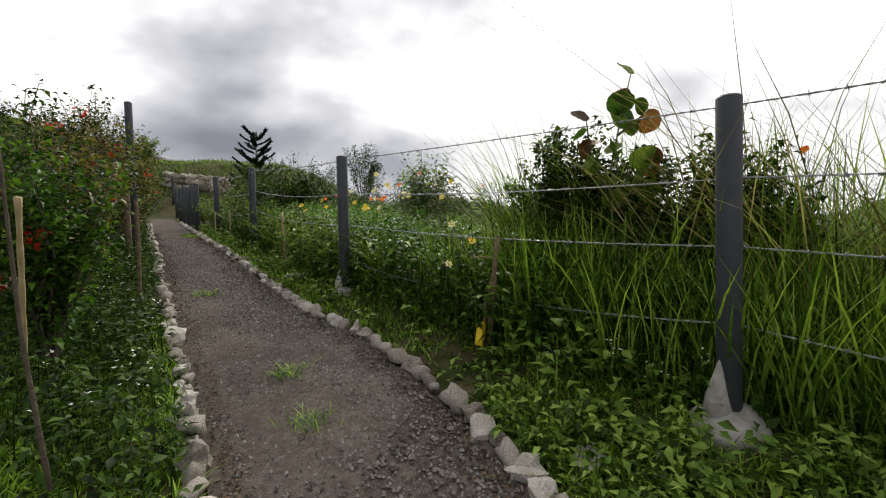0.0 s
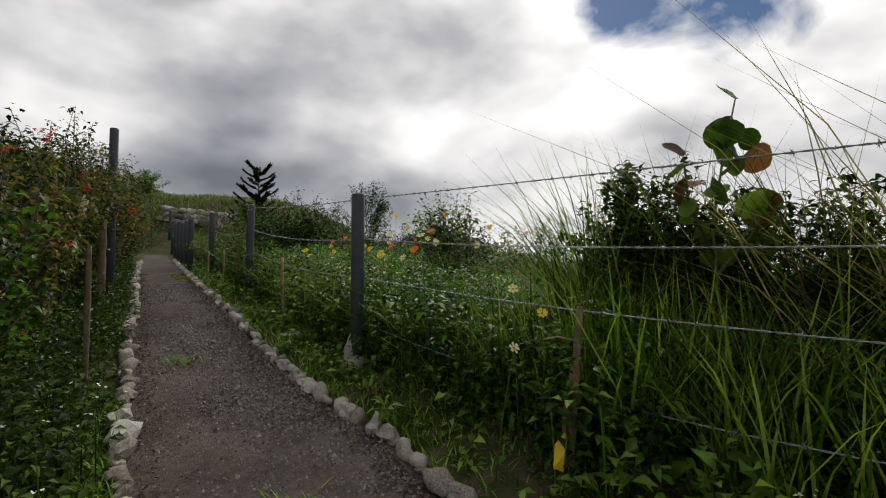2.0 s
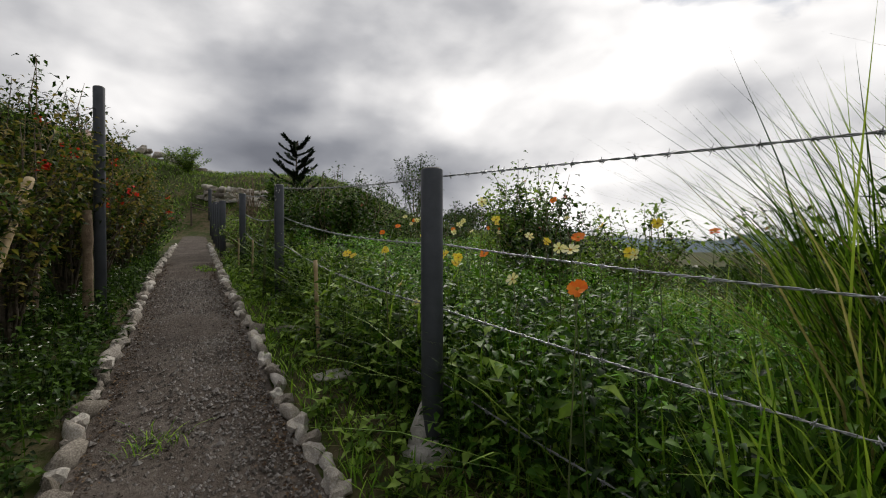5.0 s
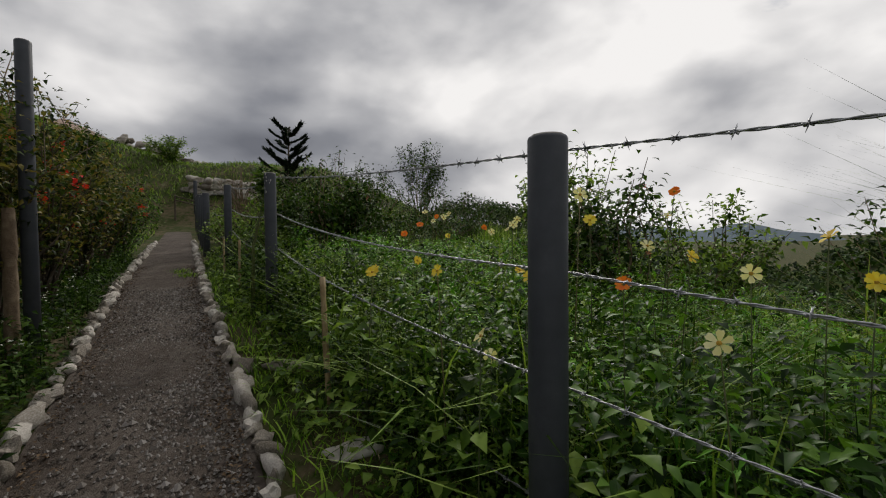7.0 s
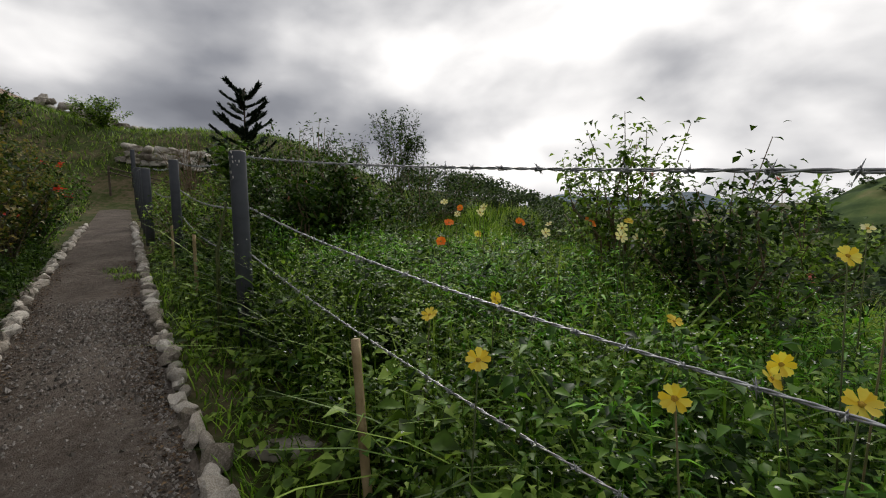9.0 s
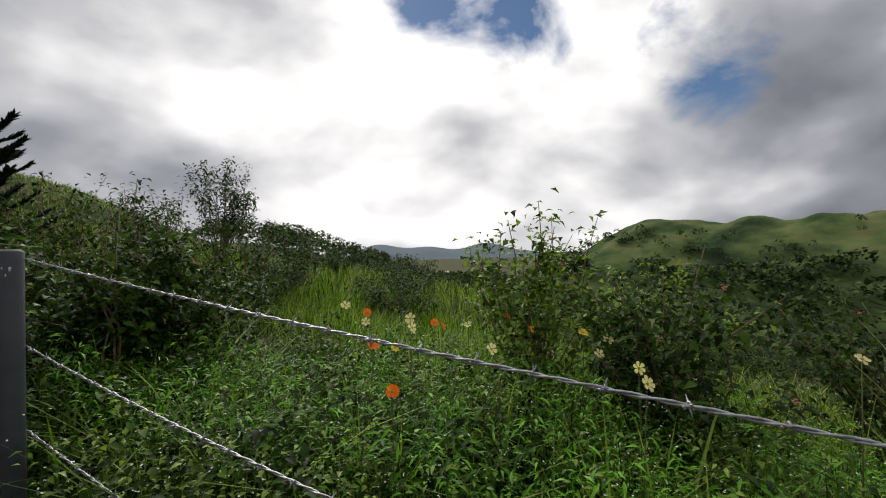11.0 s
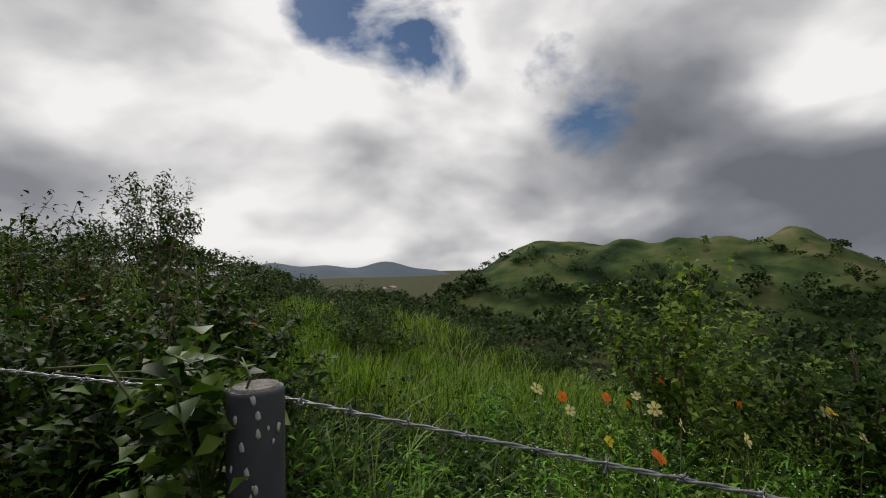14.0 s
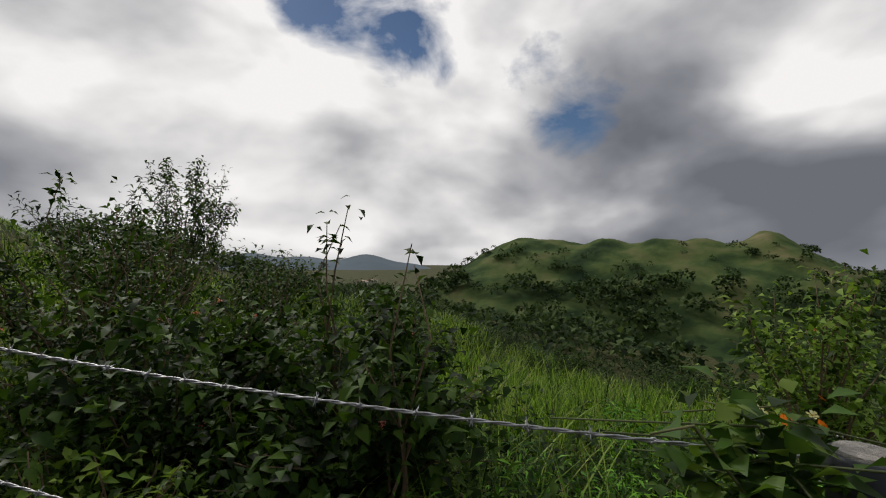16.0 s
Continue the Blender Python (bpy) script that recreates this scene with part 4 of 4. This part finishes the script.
for x, y, n, h in ((2.95, 5.6, 110, 1.5), (3.4, 4.3, 120, 1.65), (3.75, 3.75, 140, 1.9), (4.3, 4.3, 150, 2.4), (4.6, 3.7, 150, 2.4), (4.3, 3.2, 150, 2.2), (4.8, 2.7, 150, 2.1), (5.4, 2.6, 150, 2.2), (5.0, 4.1, 140, 2.2), (5.7, 3.5, 140, 2.2), (5.0, 5.0, 100, 1.8), (4.6, 7.4, 60, 1.5), (4.0, 2.1, 130, 1.8), (4.4, 1.5, 120, 1.8)):
    reed_clump(x, y, n, h, "tall arching reed grass with dry seed stalks")

for x, y, n, h in ((3.55, 5.9, 150, 2.4), (3.75, 5.6, 130, 2.5), (3.0, 5.7, 110, 2.3), (4.1, 5.5, 130, 2.6), (4.3, 4.8, 110, 2.6)):
    ob = thing("plume_grass", (x, y, float(ground_z(x, y))), "tussock of thin arching plume grass against the sky", "grass tussock", "plume grass tussocks")
    s = Soup()
    base = np.c_[rng.normal(0, 0.10, (n, 2)), np.zeros(n)]
    blades(s, base, rng.uniform(h * 0.7, h, n), rng.uniform(0.006, 0.010, n), rng.uniform(0.25, 0.8, n), rng.normal(2.7, 0.8, n), 0.95)
    part("blade_tuft", s.mesh("blade_tuft", M_GRASS), ob)


# ---- round-leaved sapling ----
def round_leaf(r):
    bm = bmesh.new()
    n = 14
    c = bm.verts.new((0, r * 0.9, -0.02 * r))
    ring = []
    for i in range(n):
        a = i * 2 * math.pi / n
        k = 1 - 0.12 * math.cos(a * 2) + 0.04 * math.sin(3 * a)
        ring.append(bm.verts.new((math.sin(a) * r * k, r * 0.9 - math.cos(a) * r * k, 0.16 * r * abs(math.sin(a)) + 0.05 * r * math.sin(a * 4))))
    for i in range(n):
        bm.faces.new((c, ring[i], ring[(i + 1) % n]))
    me = bpy.data.meshes.new("leaf")
    bm.to_mesh(me)
    bm.free()
    for p in me.polygons:
        p.use_smooth = True
    return me


LEAF_GREEN, LEAF_RUST = round_leaf(0.1), round_leaf(0.1)
LEAF_GREEN.materials.append(M_ROUND)
LEAF_RUST.materials.append(M_RUST)
gx, gy = 3.33, 4.78
gz = float(ground_z(gx, gy))
sapling = thing("sapling", (gx, gy, gz), "sapling with large round leathery leaves, some reddish", "sapling")
for P in ([(0, 0, 0), (-0.05, 0, 0.7), (-0.08, 0.02, 1.3), (0.02, 0.0, 1.75), (0.12, -0.03, 2.16)], [(-0.07, 0.01, 1.1), (-0.25, 0.05, 1.45), (-0.3, 0.04, 1.75)], [(-0.06, 0, 1.0), (0.18, -0.06, 1.25), (0.3, -0.08, 1.45)], [(0, 0, 1.65), (0.16, -0.02, 1.75), (0.26, -0.05, 1.85)]):
    part("stem", mesh_of("stem", *tube_points(P, np.linspace(0.013, 0.005, len(P)), 7), M_STEM, True), sapling)
    P = np.array(P)
    for f in np.linspace(0.45, 1, 9 if len(P) == 5 else 6):
        q = np.linspace(0, 1, len(P))
        c = [float(np.interp(f, q, P[:, i])) for i in range(3)]
        rust = (f > 0.93 and rng.random() < 0.7) or rng.random() < 0.12
        k = rng.uniform(0.65, 1.15)
        part("leaf", LEAF_RUST if rust else LEAF_GREEN, sapling, "", Matrix.Translation(c) @ Euler((rng.uniform(0.5, 1.5) * rng.choice((-1, 1)), rng.normal(0, 0.3), rng.normal(0.6, 0.9))).to_matrix().to_4x4() @ Matrix.Diagonal((k, k, k, 1)))

# ---- creeper over the near post ----
creeper = thing("creeper", (0.39, 10.46, float(ground_z(0.39, 10.46))), "green creeper hanging over the top of the post", "creeper")
cz = 2.39 - creeper.location.z
vines = Tubes()
for i in range(7):
    a = rng.uniform(0, 6.28)
    P = [(0.12 * math.cos(a), 0.16 * math.sin(a), 0.0), (0.10 * math.cos(a), 0.12 * math.sin(a), cz * 0.5), (0.02, 0.0, cz * 0.85), (0.03 + rng.normal(0, 0.08), 0.10 + rng.normal(0, 0.12), cz + rng.uniform(-0.02, 0.09)), (-0.05 + rng.normal(0, 0.12), 0.22 + rng.normal(0, 0.12), cz + rng.uniform(-0.1, 0.10))]
    vines.add(P, [0.004, 0.004, 0.0035, 0.003, 0.002], 5)
part("vines", vines.mesh("vines", M_STEM), creeper)
s = Soup()
n = 420
c = np.c_[rng.normal(0.05, 0.055, n), rng.normal(0.06, 0.075, n), cz + 0.02 + rng.normal(0, 0.055, n) - 0.30 * rng.random(n) ** 2]
c = c[(np.hypot(c[:, 0] - 0.08, c[:, 1] + 0.07) > 0.075)]
b = rng.uniform(0, 6.283, len(c))
L = rng.uniform(0.03, 0.075, len(c))
leaves(s, c, np.c_[np.cos(b), np.sin(b), rng.normal(0.1, 0.4, len(c))], L, L * 0.8, 0.15, 0.2)
part("foliage", s.mesh("foliage", M_ROUND), creeper)


# paint spots on the near post
near_post = [o for o in scene.objects if o.name.startswith("fence_post") and abs(o.location.y - 10.39) < 0.01][0]
for i in range(14):
    a = rng.normal(3.9, 0.5)
    zz = 2.41 - near_post.location.z - abs(rng.normal(0.05, 0.06)) - 0.012
    r = rng.uniform(0.003, 0.008)
    part("paint_spot", mesh_of("paint_spot", *lump(r, i + 2, (0.35, 0.8, 1.6), 0.3, 1), M_WALL, True), near_post, "", Matrix.Translation((0.0585 * math.cos(a) + 0.004, 0.0585 * math.sin(a) + 0.003, zz)) @ Euler((0, 0, a)).to_matrix().to_4x4())

# ---- flowers ----
def petal(r, material, slim):
    V = [(0, 0, 0), (-0.2 * slim * r, 0.35 * r, 0.03 * r), (0.2 * slim * r, 0.35 * r, 0.03 * r), (-0.36 * slim * r, 0.75 * r, 0.10 * r), (0, 0.72 * r, 0.02 * r), (0.36 * slim * r, 0.75 * r, 0.10 * r), (-0.2 * slim * r, 1.0 * r, 0.06 * r), (0.02 * r, 0.94 * r, 0.04 * r), (0.2 * slim * r, 1.0 * r, 0.06 * r)]
    return mesh_of("petal", V, [(0, 2, 4, 1), (1, 4, 3), (2, 5, 4), (3, 4, 7, 6), (4, 5, 8, 7)], material, True)


PETALS = {"orange": petal(0.034, M_ORANGE, 0.9), "yellow": petal(0.034, M_YELLOW, 0.78), "pale": petal(0.034, M_CREAM, 0.85)}
HEART = mesh_of("centre", *lump(0.008, 3, (1, 1, 0.7), 0.15, 1), M_CENTRE, True)


def flower(x, y, z, kind, size=1.0):
    g = float(ground_z(x, y))
    ob = thing("cosmos_flower", (x, y, g), {"orange": "orange cosmos flower on a thin green stem", "yellow": "bright yellow cosmos flower on a thin green stem", "pale": "pale yellow cosmos flower on a thin green stem"}[kind], "flower", kind + " flowers on the bank")
    h = z - g
    bend = rng.normal(0, 0.05, 2)
    part("stem", mesh_of("stem", *tube_points([(bend[0], bend[1], 0), (bend[0] * 0.6, bend[1] * 0.6, h * 0.5), (0, 0, h)], [0.0035, 0.003, 0.002], 5), M_STEM, True), ob)
    m = Matrix.Translation((0, 0, h)) @ Euler((rng.uniform(0.5, 1.35), 0, -0.75 + rng.normal(0, 0.55))).to_matrix().to_4x4()
    head = part("centre", HEART, ob, "", m)
    n = 8 if kind != "pale" else 6
    for i in range(n):
        part("petal", PETALS[kind], ob, "", m @ Euler((rng.normal(0.12, 0.12), 0, i * 6.283 / n + rng.normal(0, 0.06))).to_matrix().to_4x4() @ Matrix.Scale(size, 4))
    return ob


for x, y, z in ((1.53, 5.72, 1.51), (1.8, 6.1, 1.68), (1.7, 6.85, 1.6), (2.5, 7.4, 1.98), (1.83, 9.74, 1.88), (2.15, 10.2, 1.98), (2.6, 9.95, 1.85), (3.18, 9.81, 1.86), (2.85, 9.4, 1.85), (2.65, 10.07, 1.86), (1.56, 9.28, 1.79), (2.9, 6.4, 1.72), (4.3, 3.9, 1.75)):
    flower(x, y, z, "orange", rng.uniform(0.85, 1.1))
for x, y, z in ((1.24, 7.44, 1.62), (1.04, 7.88, 1.59), (2.10, 7.55, 1.84), (1.80, 7.55, 1.56), (1.78, 7.56, 1.52), (1.61, 7.30, 1.59), (1.98, 4.90, 1.13), (2.30, 6.60, 1.75), (2.50, 6.40, 1.76), (2.45, 6.55, 1.60), (1.94, 7.99, 1.56), (1.16, 8.51, 1.56), (2.79, 9.01, 1.88), (2.20, 9.99, 1.77), (1.44, 8.46, 1.61), (2.23, 7.06, 1.67)):
    flower(x, y, z, "yellow", rng.uniform(0.85, 1.1))
for x, y, z in ((1.87, 5.02, 1.26), (1.74, 4.81, 0.97), (1.25, 7.01, 1.43), (1.41, 7.28, 1.28), (1.70, 6.50, 1.48), (2.20, 8.50, 1.88), (2.14, 8.45, 1.84), (1.91, 7.37, 1.95), (2.04, 9.66, 1.95), (2.10, 10.15, 1.93), (2.05, 10.30, 2.03), (2.86, 9.93, 1.83), (2.42, 9.40, 1.80), (3.07, 8.98, 1.80), (2.75, 8.90, 1.78), (1.66, 5.95, 1.63), (2.40, 6.45, 1.59), (2.10, 6.71, 1.63), (2.25, 7.32, 1.71), (2.13, 9.77, 1.98), (2.90, 7.83, 1.88)):
    flower(x, y, z, "pale", rng.uniform(0.85, 1.1))

# ---- stakes, bamboo, left posts ----
def stick(name, pts, radii, material, label, category, rough=0.08, sides=9):
    P = np.array(pts, float)
    q = np.linspace(0, 1, len(P))
    f = np.linspace(0, 1, 14)
    F = np.stack([np.interp(f, q, P[:, i]) for i in range(3)], 1)
    ob = thing(name, tuple(F[0]), label, category)
    R = np.interp(f, q, radii) * (1 + rng.normal(0, rough, 14))
    part("shaft", mesh_of("shaft", *tube_points(F - F[0], R, sides), material, True), ob)
    return ob, F


st, F = stick("wooden_stake", [(2.00, 4.72, 0.20), (2.06, 4.735, 0.8), (2.12, 4.75, 1.17)], [0.022, 0.024, 0.018], M_STICK, "split weathered wooden stake with a yellow tag", "stake", 0.12, 6)
part("second_shaft", mesh_of("second_shaft", *tube_points([(-0.035, 0.02, 0), (-0.02, 0.01, 0.32), (-0.01, 0.0, 0.5)], [0.014, 0.013, 0.010], 6), M_STICK, True), st)
part("twig", mesh_of("twig", *tube_points([(0.05, 0, 0.80), (-0.03, 0.03, 0.82), (-0.10, 0.05, 0.81)], [0.006, 0.006, 0.004], 6), M_BAMBOO, True), st)
V = [(-0.03, -0.03, 0.33), (-0.05, -0.035, 0.36), (-0.10, -0.02, 0.30), (-0.13, -0.045, 0.20), (-0.08, -0.06, 0.18), (-0.04, -0.03, 0.24), (-0.085, -0.075, 0.27), (-0.045, -0.01, 0.28)]
tag = mesh_of("tag", V, [(0, 1, 6), (1, 2, 6), (2, 3, 6), (3, 4, 6), (4, 5, 6), (5, 0, 6), (1, 0, 7), (2, 1, 7), (3, 2, 7), (4, 3, 7), (5, 4, 7), (0, 5, 7)], M_TAG)
part("tag", tag, st, "crumpled yellow plastic tag")
stick("wooden_stake", [(0.86, 8.36, 0.62), (0.84, 8.39, 1.1), (0.83, 8.42, 1.53)], [0.018, 0.018, 0.017], M_BAMBOO, "square pale wooden stake among the weeds", "stake", 0.03, 4)
stick("wooden_stake", [(0.02, 11.9, 0.95), (0.03, 11.92, 1.75)], [0.018, 0.016], M_BAMBOO, "pale wooden stake among the weeds", "stake", 0.04, 5)
stick("wooden_stake", [(-0.35, 13.4, 1.05), (-0.34, 13.4, 1.8)], [0.018, 0.016], M_BAMBOO, "pale wooden stake among the weeds", "stake", 0.04, 5)
stick("bamboo_pole", [(-1.02, 5.15, 0.81), (-0.89, 5.65, 1.04), (-0.78, 6.11, 1.24)], [0.036, 0.034, 0.032], M_BAMBOO, "thick weathered bamboo pole propped against the bushes", "bamboo pole", 0.04, 10)
stick("bamboo_pole", [(-0.99, 7.73, 1.45), (-0.98, 8.14, 2.10)], [0.034, 0.030], M_BAMBOO, "pale bamboo pole leaning in the thorny bushes", "bamboo pole", 0.04, 10)
stick("garden_stick", [(-0.17, 3.64, 0.42), (-0.25, 3.73, 0.89), (-0.31, 3.81, 1.53)], [0.008, 0.007, 0.005], M_BARK, "thin dark stick stuck in the lawn", "stick")
stick("garden_stick", [(-0.50, 4.41, 0.68), (-0.42, 4.22, 1.39)], [0.010, 0.012], M_BAMBOO, "split bamboo stick stuck in the lawn", "stick", 0.1, 6)
stick("garden_stick", [(-0.44, 6.31, 0.67), (-0.42, 6.23, 1.53)], [0.016, 0.014], M_STICK, "rough brown stick under the thorny bushes", "stick", 0.12, 6)
stick("support_post", [(-1.20, 9.55, 0.75), (-1.21, 9.58, 2.0)], [0.045, 0.04], M_STICK, "rough wooden support post under the bushes", "post", 0.1)
pipe_post(-1.16, 9.72, 3.22, 0.050, "tall dark grey pipe post rising out of the bushes")
for x, y, h in ((-1.2, 7.0, 1.5), (-1.35, 8.4, 1.55), (-1.9, 11.6, 1.4)):
    stick("support_post", [(x, y, float(ground_z(x, y)) - 0.1), (x + 0.03, y, float(ground_z(x, y)) + h)], [0.03, 0.025], M_STICK, "rough wooden support post under the bushes", "post", 0.1)

# tufts growing through the path
for x, y, n in ((0.62, 5.0, 90), (0.72, 4.35, 60), (-0.05, 7.25, 70), (-0.75, 12.9, 120), (-0.95, 13.3, 100)):
    s = Soup()
    base = np.c_[rng.normal(0, 0.07, (n, 2)), np.zeros(n)]
    blades(s, base, rng.uniform(0.04, 0.11, n), rng.uniform(0.004, 0.008, n), rng.uniform(0.5, 1.8, n))
    ob = tagged(new("grass_tuft", s.mesh("grass_tuft", M_LAWN)), "small grass tuft growing through the path", "grass tuft", "grass tufts on the path")
    ob.location = (x, y, float(path_z(y)) + 0.015)


# ---- hillside: hut, wall, rails, rock ----
def box(bm, x0, x1, y0, y1, z0, z1):
    m = bmesh.ops.create_cube(bm, size=1, matrix=Matrix.Translation(((x0 + x1) / 2, (y0 + y1) / 2, (z0 + z1) / 2)) @ Matrix.Diagonal((x1 - x0, y1 - y0, z1 - z0, 1)))
    return m["verts"]


def box_mesh(name, dims, material, bevel=0.0):
    bm = bmesh.new()
    box(bm, *dims)
    if bevel:
        bmesh.ops.bevel(bm, geom=bm.edges[:], offset=bevel, segments=2, affect="EDGES")
    me = bpy.data.meshes.new(name)
    bm.to_mesh(me)
    bm.free()
    me.materials.append(material)
    return me


def house(x, y, w, d, h, rise, turn, wall, roof, label, pyramid=False):
    z = float(max(ground_z(x, y), hills_z(x, y) if x > 120 else -99)) - 0.2
    ob = thing("house", (x, y, z), label, "house")
    ob.rotation_euler = (0, 0, turn)
    part("wall", box_mesh("wall", (-w / 2, w / 2, -d / 2, d / 2, 0, h), wall), ob)
    e = 0.09 * w
    a, b = w / 2 + e, d / 2 + e
    ridge = [(0, 0, h + rise), (0, 0, h + rise)] if pyramid else [(-a, 0, h + rise), (a, 0, h + rise)]
    V = [(-a, -b, h), (a, -b, h), (a, b, h), (-a, b, h), (-a, -b, h - 0.1), (a, -b, h - 0.1), (a, b, h - 0.1), (-a, b, h - 0.1)] + ridge
    Fc = [(0, 1, 9, 8), (2, 3, 8, 9), (1, 2, 9), (3, 0, 8), (4, 7, 6, 5), (0, 4, 5, 1), (1, 5, 6, 2), (2, 6, 7, 3), (3, 7, 4, 0)]
    if pyramid:
        V = V[:9]
        Fc = [(0, 1, 8), (1, 2, 8), (2, 3, 8), (3, 0, 8)] + Fc[4:]
    part("roof", mesh_of("roof", V, Fc, roof), ob)
    for i in range(3):
        px = -w / 2 + w * (i + 0.75) / 3.5
        win = part("window", box_mesh("window", (px - w * 0.06, px + w * 0.06, -d / 2 - 0.06, -d / 2 + 0.02, h * 0.35, h * 0.75), M_GLASS), ob)
        part("sill", box_mesh("sill", (px - w * 0.07, px + w * 0.07, -d / 2 - 0.12, -d / 2 - 0.065, h * 0.31, h * 0.345), wall), win)
    return ob


hut = house(-10.95, 35.6, 3.4, 3.4, 2.3, 1.25, 0.25, M_DARKWALL, M_ROOF, "hillside hut with a pinkish pyramid roof", True)
hut.location.z = 8.5 - 3.55
for i in range(7):
    a = i * 0.9
    part("finial_twig", mesh_of("finial_twig", *tube_points([(0, 0, 3.5), (0.35 * math.cos(a), 0.35 * math.sin(a), 3.95)], [0.02, 0.008], 5), M_STICK), hut)
house(-8.6, 38.5, 3.4, 3.0, 2.0, 0.7, 0.2, M_DARKWALL, M_ROOF, "low hillside shed with a shallow roof").location.z = 4.6


def rubble_wall(x0, y0, x1, y1, h, label, r=0.22):
    L = math.hypot(x1 - x0, y1 - y0)
    ob = thing("stone_wall", (x0, y0, float(ground_z(x0, y0))), label, "stone wall")
    rows = int(h / (r * 1.1))
    for k in range(rows):
        d = (k % 2) * r
        while d < L:
            x, y = x0 + (x1 - x0) * d / L, y0 + (y1 - y0) * d / L
            z = float(ground_z(x, y)) + r * 0.4 + k * r * 1.1 - ob.location.z
            q = r * rng.uniform(0.85, 1.2)
            part("stone", STONES[int(rng.integers(10))], ob, "", Matrix.Translation((x - x0 + rng.normal(0, 0.04), y - y0 + rng.normal(0, 0.04), z)) @ Euler((0, 0, rng.uniform(0, 6.28))).to_matrix().to_4x4() @ Matrix.Diagonal((q * 1.2, q, q * 0.9, 1)))
            d += q * 1.7
    return ob


rubble_wall(-3.3, 26.5, -0.2, 25.6, 0.9, "rough pale rubble wall at the end of the path")
rubble_wall(-8.0, 34.0, -4.2, 38.0, 0.8, "low dark stone wall across the hillside", 0.3)
for k in range(2):
    stick("handrail", [(-3.3, 24.2, 3.35 - 0.14 * k), (-1.3, 22.6, 2.75 - 0.14 * k)], [0.022, 0.022], M_BARK, "dark wooden rail running down the slope", "rail", 0.03, 8)
for x, y, h in ((-3.3, 24.2, 3.4), (-1.3, 22.6, 2.8)):
    stick("rail_post", [(x, y, float(ground_z(x, y)) - 0.1), (x, y, h)], [0.035, 0.03], M_BARK, "dark wooden post of the slope rail", "post", 0.05, 8)

# ---- valley ----
for x, y, w, d, h, t, lab in ((345, 318, 20, 11, 5, 0.6, "long pale house in the valley"), (300, 300, 11, 9, 4, 0.9, "small pale house in the valley"), (420, 330, 14, 10, 5, 0.4, "pale house among valley trees"), (470, 352, 12, 10, 4, 0.2, "pale house among valley trees"), (250, 268, 9, 8, 4, 0.7, "small pale house in the valley")):
    house(x, y, w, d, h, 2.0, t, M_WALL, M_CONCRETE if w > 15 else M_ROOF, lab)


def canopy(n, x0, x1, y0, y1, size, height, name, label, keep=None, leaf=0.3, per=46):
    """Woods seen from afar: each tree a rough cluster of foliage clumps."""
    x, y = rng.uniform(x0, x1, n), rng.uniform(y0, y1, n)
    z = np.maximum(ground_z(x, y), np.where(x > 122, hills_z(x, y), -99))
    if keep is not None:
        k = keep(x, y, z)
        x, y, z = x[k], y[k], z[k]
    n = len(x)
    R = rng.uniform(*size, n)
    H = rng.uniform(*height, n)
    d = unit(rng.normal(0, 1, (n, per, 3)))
    d[..., 2] = np.abs(d[..., 2]) * 1.1 - 0.25
    rr = R[:, None] * rng.uniform(0.55, 1.05, (n, per))
    pos = np.stack([x[:, None] + d[..., 0] * rr, y[:, None] + d[..., 1] * rr, z[:, None] + H[:, None] * 0.55 + d[..., 2] * rr * H[:, None] / R[:, None] * 0.5], -1).reshape(-1, 3)
    s = Soup()
    L = np.repeat(R, per) * leaf * rng.uniform(0.7, 1.3, n * per) * 2
    leaves(s, pos, d.reshape(-1, 3) * 0.5 + rng.normal(0, 0.5, (n * per, 3)), L, L * 0.8, 0.15, 0.2)
    return stuff(name, s.mesh(name, M_TREE), label, "woods")


canopy(420, 34, 120, -60, 150, (1.2, 2.8), (2.5, 5), "slope_woods", "dark trees and scrub down the slope", lambda x, y, z: patchy(x, y, 30, 3, -0.2), 0.11, 150)
canopy(150, 26, 75, 58, 100, (1.2, 2.6), (2.5, 4.5), "spur_woods", "dark trees on the wooded spur", None, 0.10, 170)
canopy(1500, 110, 330, -190, 330, (3, 6.5), (5, 9), "valley_woods", "dark woods filling the valley", lambda x, y, z: (z < -5 - 6 * rng.random(len(x))) & patchy(x, y, 90, 7, -0.35), 0.2, 60)
canopy(420, 230, 330, -90, 190, (1.5, 3.5), (2.5, 5), "hill_scrub", "scattered dark scrub on the green hills", lambda x, y, z: (z > -8) & (z < 12) & patchy(x, y, 34, 9, 0.05), 0.24, 40)
